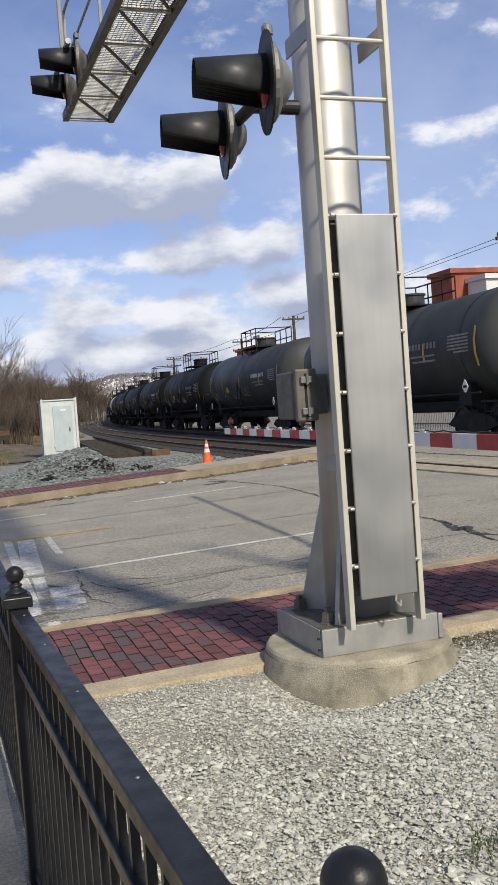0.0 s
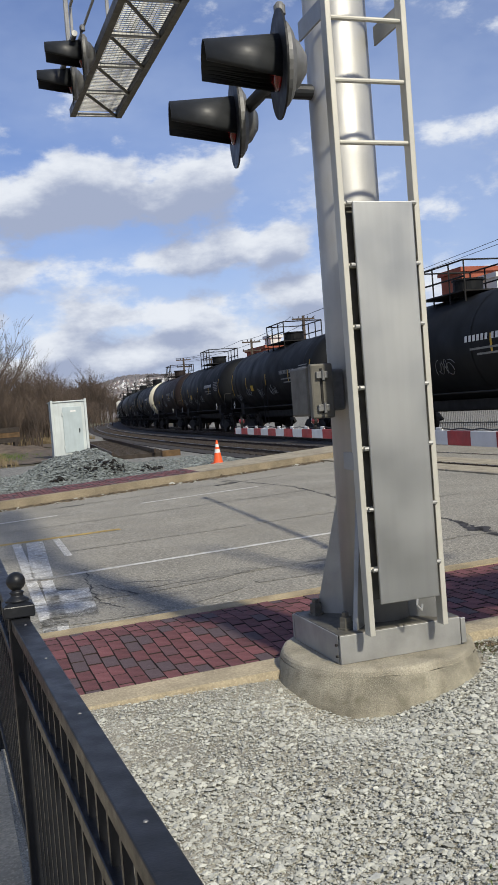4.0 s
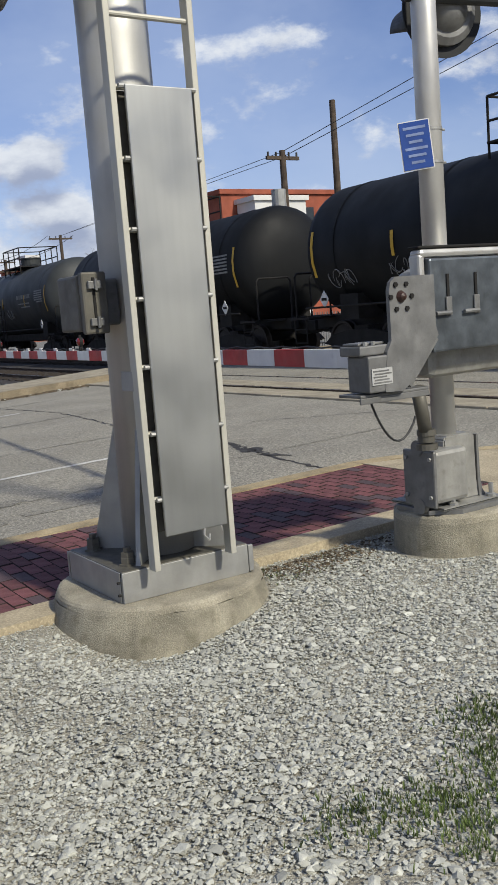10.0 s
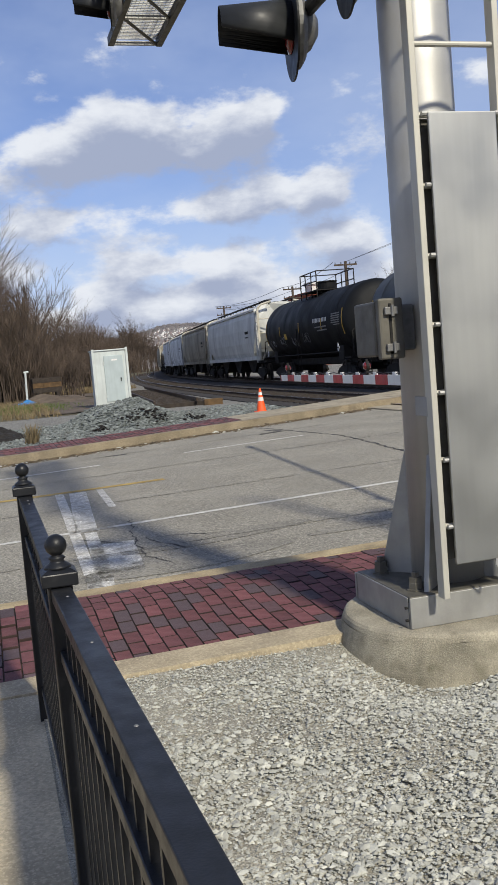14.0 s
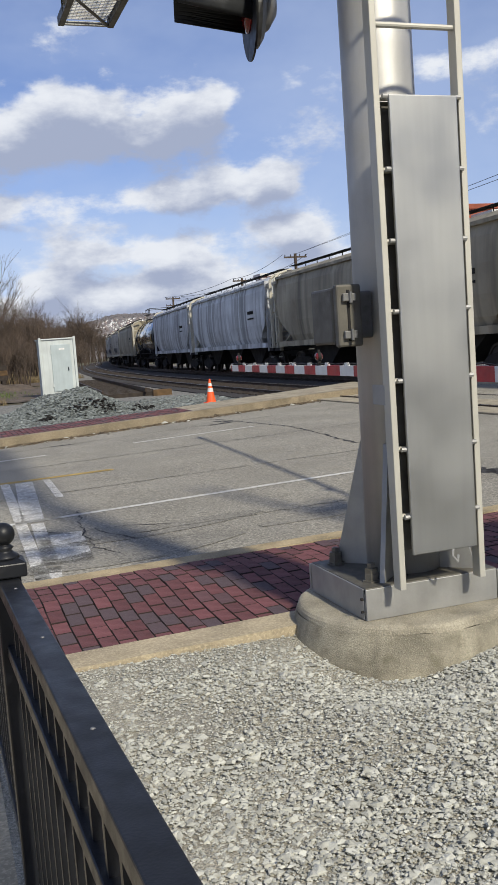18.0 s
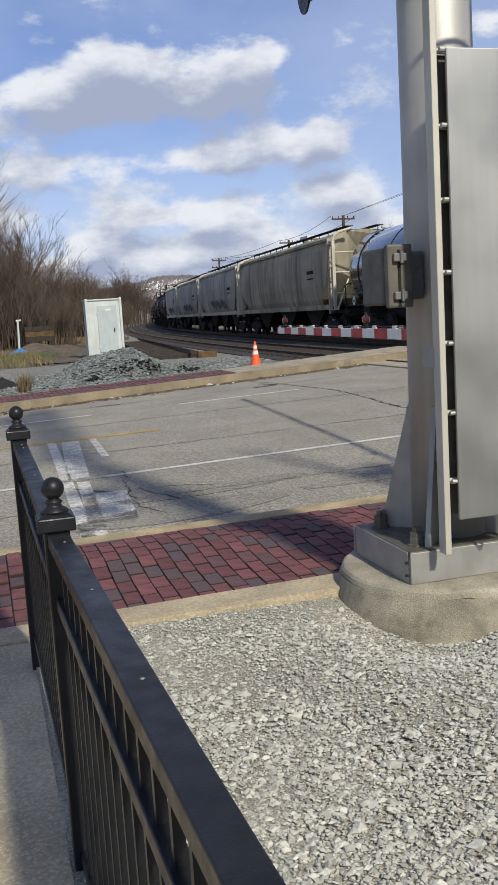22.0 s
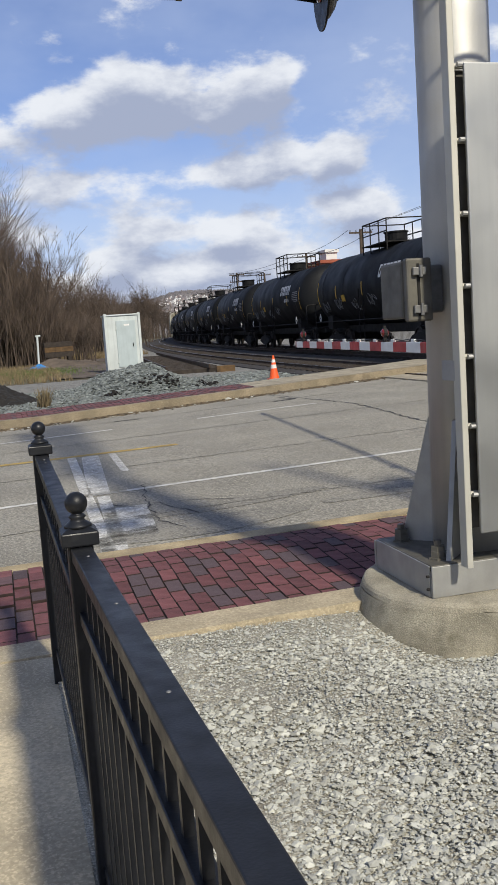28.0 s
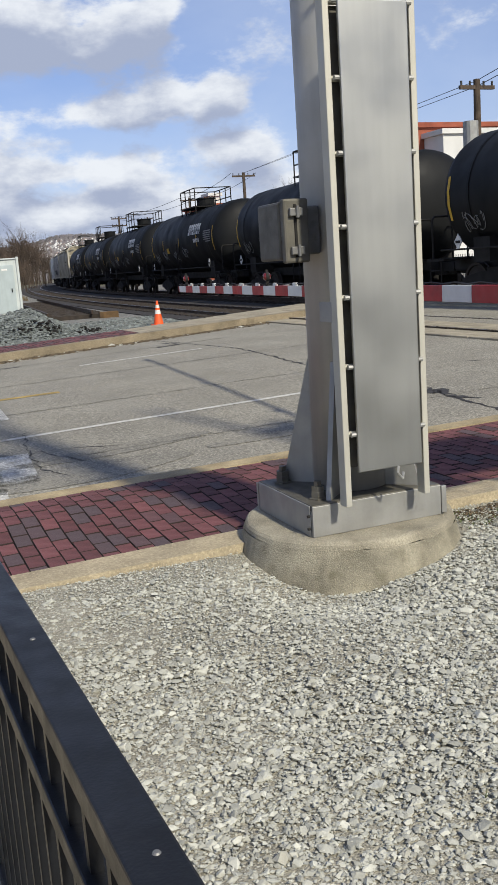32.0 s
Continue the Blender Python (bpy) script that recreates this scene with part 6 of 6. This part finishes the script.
tufts("dry_grass", "dry straw-coloured grass under the brush", 2600, lambda r: (r.uniform(4.0, 10.5), r.uniform(68, 76), -0.16), 0.45, "dry_grass", 6)
tufts("dry_grass", "dry straw-coloured grass along the railway", 2600, lambda r: (r.uniform(6.5, 15.0), r.uniform(104, 112), -0.16), 0.5, "dry_grass", 16)
tufts("green_grass", "green grass patches beside the yard", 3200, lambda r: (r.gauss(1.3, 1.1), r.gauss(47, 3.0), -0.16), 0.16, "green", 3)
tufts("dry_grass", "tuft of dry grass at the yard's edge", 40, lambda r: (r.gauss(0.75, 0.06), r.gauss(21.6, 0.1), -0.06), 0.42, "dry_grass", 4)
WEEDS = ((2.0, 2.12), (1.7, 2.0), (1.66, 1.83), (1.46, 2.1), (2.2, 2.3), (1.9, 1.95))


def weed_spot(r):
    c = r.choice(WEEDS)
    return r.gauss(c[0], 0.09), r.gauss(c[1], 0.07), 0.008


tufts("weeds", "small green weeds growing in the gravel", 900, weed_spot, 0.026, "green", 5)
tufts("weeds", "small green weeds along the edging", 120, lambda r: (r.uniform(2.4, 3.3), r.uniform(4.1, 4.4), 0.01), 0.02, "green", 7)

# bar fence behind the train
bm = fresh()
for z in (0.25, 1.15):
    box(bm, 18.48, 18.52, 2, 21, z - 0.02, z + 0.02)
    box(bm, 18.48, 18.52, 21.5, 45, z - 0.02, z + 0.02)
for i in range(330):
    box(bm, 18.49, 18.51, 2 + 0.13 * i, 2.02 + 0.13 * i, 0.0, 1.25)
tagged(obj("bar_fence", bm, "cast_grey"), "pale metal bar fence behind the tracks", "fence", kind="stuff")

# ---- loose crushed gravel ----
def scatter(name, label, count, place, size, material, seed):
    """Angular stones, one joined mesh."""
    rs = np.random.RandomState(seed)
    base = np.array([(1, 0, 0), (-1, 0, 0), (0, 1, 0), (0, -1, 0), (0, 0, 1), (0, 0, -1), (0.6, 0.6, 0.5), (-0.6, -0.55, 0.5)])
    tri = np.array([(0, 6, 4), (6, 2, 4), (2, 1, 4), (1, 7, 4), (7, 3, 4), (3, 0, 4), (0, 2, 6), (2, 0, 5), (1, 2, 5), (3, 1, 5), (1, 3, 7), (0, 3, 5)])
    xy, z = place(rs, count)
    s = size * rs.lognormal(0, 0.35, (count, 1, 1)) * rs.uniform(0.55, 1.15, (count, 1, 3))
    v = base[None] * s * (1 + rs.uniform(-0.28, 0.28, (count, 8, 3)))
    a, b = rs.uniform(0, 6.283, count), rs.normal(0, 0.5, count)
    ca, sa, cb, sb = np.cos(a)[:, None], np.sin(a)[:, None], np.cos(b)[:, None], np.sin(b)[:, None]
    y1, z1 = v[..., 1] * cb - v[..., 2] * sb, v[..., 1] * sb + v[..., 2] * cb
    x2, y2 = v[..., 0] * ca - y1 * sa, v[..., 0] * sa + y1 * ca
    pts = np.stack([x2 + xy[:, :1], y2 + xy[:, 1:], z1 * 0.55 + z[:, None]], -1).reshape(-1, 3)
    faces = (tri[None] + 8 * np.arange(count)[:, None, None]).reshape(-1, 3)
    me = bpy.data.meshes.new(name)
    me.from_pydata(pts.tolist(), [], faces.tolist())
    me.materials.append(M[material])
    return tagged(new(name, me), label, "gravel", kind="stuff")


def bed_points(rs, count, y0, y1, sandy=0.0):
    """Places on the bed clear of the footings; where the bed lies bare and sandy, few stones."""
    xy = np.empty((0, 2))
    while len(xy) < count:
        c = np.c_[rs.uniform(0.0, 5.2, 2 * count), rs.uniform(y0, y1, 2 * count)]
        x, y = c[:, 0], c[:, 1]
        keep = (np.hypot(x - 2.03, y - 4.38) > 0.575) & (np.hypot(x - GX + 0.02, y - GY) > 0.335) & (x < 0.7 + 1.05 * y)
        bare = np.exp(-((x - 1.0 - 0.25 * np.sin(3 * y)) / 0.6) ** 2 - ((y - 3.75 - 0.2 * np.sin(4 * x)) / 0.42) ** 2) + 0.7 * np.exp(-((x - 1.25) / 0.3) ** 2 - ((y - 3.05) / 0.25) ** 2)
        bare += 0.6 * np.exp(-((x - 2.9) / 0.45) ** 2 - ((y - 4.2) / 0.3) ** 2)
        keep &= rs.uniform(0, 1, 2 * count) > sandy * bare
        xy = np.r_[xy, c[keep]]
    xy = xy[:count]
    return xy, 0.02 * np.maximum(0, xy[:, 0] - 2.2) - 0.11 * np.exp(-((xy[:, 0] - 1.66) ** 2 + (xy[:, 1] - 3.88) ** 2) / 0.15) + rs.uniform(-0.006, 0.006, count)


scatter("loose_gravel", "loose pale crushed stone gravel round the footing", 30000, lambda rs, n: bed_points(rs, n, 1.3, 4.2, 0.88), 0.0098, "gravel", 7)
scatter("fine_gravel", "fine crushed stone beside the concrete edging", 66000, lambda rs, n: bed_points(rs, n, 1.9, 4.46, 0.1), 0.0054, "gravel", 8)
scatter("large_gravel", "larger pale stones lying on the gravel", 2600, lambda rs, n: bed_points(rs, n, 1.3, 4.3, 0.97), 0.0155, "gravel", 9)


def yard_points(rs, count):
    x = rs.uniform(-4.0, 8.4, count)
    y = np.array([far_kerb(v) + 1.85 for v in x]) + rs.uniform(0, 1, count) ** 1.3 * 8.0
    return np.c_[x, y], np.full(count, -0.045)


def edge_points(rs, count):
    """Along the edging beside the gate mast."""
    x, y = rs.normal(3.0, 0.3, count), 4.40 - np.abs(rs.normal(0, 0.16, count))
    z = 0.02 * np.maximum(0, x - 2.2) - 0.11 * np.exp(-((x - 1.66) ** 2 + (y - 3.88) ** 2) / 0.15)
    return np.c_[x, y], z + rs.uniform(0, 0.008, count)


def gutter_points(rs, count):
    x = rs.uniform(-6, 9, count)
    return np.c_[x, np.array([far_kerb(v) for v in x]) - np.abs(rs.normal(0, 0.16, count)) - 0.01], np.array([rise(v) for v in x]) - 0.118


scatter("gravel_litter", "brown leaves and grit along the concrete edging", 900, lambda rs, n: edge_points(rs, n), 0.008, "litter", 33)
scatter("gutter_litter", "brown leaf and grit litter along the far kerb", 8000, gutter_points, 0.02, "litter", 31)
scatter("yard_stones", "coarse grey ballast stones in the yard", 12000, yard_points, 0.04, "blue_stone", 21)


def heap_points(rs, count):
    cx, cy, rx, ry, h, seed = HEAP
    a, r = rs.uniform(0, 6.283, count), np.sqrt(rs.uniform(0, 1, count)) * 1.1
    u, v = r * np.cos(a), r * np.sin(a)
    z = np.array([-0.1 + heap_height(p, q, h, seed) for p, q in zip(u, v)])
    return np.c_[cx + rx * u, cy + ry * v], z + rs.uniform(0, 0.03, count)


def lump_points(rs, count):
    cx, cy, rx, ry, h, seed = HEAP
    k = rs.randint(0, 4, count)
    x = np.array([2.55, 3.55, 4.05, 5.15])[k] + rs.normal(0, 1, count) * np.array([0.10, 0.26, 0.2, 0.16])[k]
    y = np.array([23.5, 23.75, 23.95, 24.5])[k] + rs.normal(0, 1, count) * np.array([0.15, 0.2, 0.2, 0.14])[k]
    z = np.array([-0.06 + heap_height((p - cx) / rx, (q - cy) / ry, h, seed) for p, q in zip(x, y)])
    return np.c_[x, y], z + np.abs(rs.normal(0, 0.05, count))


scatter("heap_stones", "loose grey-blue stones on the heap", 9000, heap_points, 0.042, "blue_stone", 22)
scatter("soil_lumps", "black broken lumps of soil on the heap", 170, lump_points, 0.046, "soil", 23)
scatter("kerb_pebbles", "pale pebbles lying along the far kerb", 90, gutter_points, 0.035, "gravel", 32)

# ---- brick pavers ----
BW, BL, JOINT, CROSS = 0.0915, 0.196, 0.003, 0.011


def warp(x, y):
    """The pavers have heaved into a low swell near the kerb."""
    return 0.034 * math.exp(-((y - 5.72) / 0.38) ** 2) * (1 if x < 1.2 else max(0.0, 1 - (x - 1.2) / 1.4))


def brick_shape(vs, fs, x, y, w, d, z, slope):
    """A paver: flat top, worn chamfer, sides; the top face comes first."""
    k = len(vs)
    for inset, dz in ((0.003, 0.0), (0.0, -0.004), (0.0, -0.03)):
        for a, b in ((inset, inset), (w - inset, inset), (w - inset, d - inset), (inset, d - inset)):
            vs.append((x + a, y + b, z + slope * a + dz))
    fs.append((k, k + 1, k + 2, k + 3))
    for r in (0, 4):
        for i in range(4):
            j = (i + 1) % 4
            fs.append((k + r + i, k + r + 4 + i, k + r + 4 + j, k + r + j))


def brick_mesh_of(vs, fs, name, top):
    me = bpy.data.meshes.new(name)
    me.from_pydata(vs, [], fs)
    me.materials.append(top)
    me.materials.append(M["brick_edge_dark"])
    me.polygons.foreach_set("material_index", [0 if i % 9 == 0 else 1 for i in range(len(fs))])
    return me


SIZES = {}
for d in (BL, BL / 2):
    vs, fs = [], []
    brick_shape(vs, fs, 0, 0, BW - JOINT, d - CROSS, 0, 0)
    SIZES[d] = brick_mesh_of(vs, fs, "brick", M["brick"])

rnd = random.Random(11)
rest_v, rest_f = [], []
made = 0
for i in range(-137, 55):
    x = i * BW
    y, first = 4.703, i % 2
    while y < 6.165:
        d = BL / 2 if first or y + BL > 6.19 else BL
        first = 0
        z = rise(x) + 0.014 + warp(x, y) + rnd.uniform(-0.0015, 0.002)
        tilt = math.degrees(math.atan((warp(x, y + d) - warp(x, y)) / d))
        if 0.2 < x < 3.9 and made < 300:
            ob = new("brick", SIZES[d])
            ob.parent = pavement
            ob.matrix_world = pose(x + rnd.uniform(-0.001, 0.001), y, z, tilt + rnd.uniform(-0.7, 0.7), rnd.uniform(-0.6, 0.6) - 1.146, rnd.uniform(-0.5, 0.5))
            made += 1
        else:
            brick_shape(rest_v, rest_f, x, y, BW - JOINT, d - CROSS, z, 0.02)
        y += d
REST = mat("brick_rest", (0.150, 0.055, 0.057), 0.85, vary=0.25, scale=14, bump=0.4, fine=110, island=0.26, spots=0.3, spot_color=(0.11, 0.055, 0.055), second=(0.078, 0.060, 0.066), share=0.27)
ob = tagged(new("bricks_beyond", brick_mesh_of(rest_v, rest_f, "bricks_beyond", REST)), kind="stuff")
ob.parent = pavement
far_v, far_f = [], []
for i in range(-80, 52):
    x = i * 0.1
    for j in range(8):
        y = far_kerb(x) + 0.23 + 0.19 * j
        brick_shape(far_v, far_f, x, y, 0.093, 0.182, rise(x) + 0.045 + rnd.uniform(-0.003, 0.003), 0.02)
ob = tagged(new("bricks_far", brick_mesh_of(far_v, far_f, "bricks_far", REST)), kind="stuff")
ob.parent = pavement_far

motions()
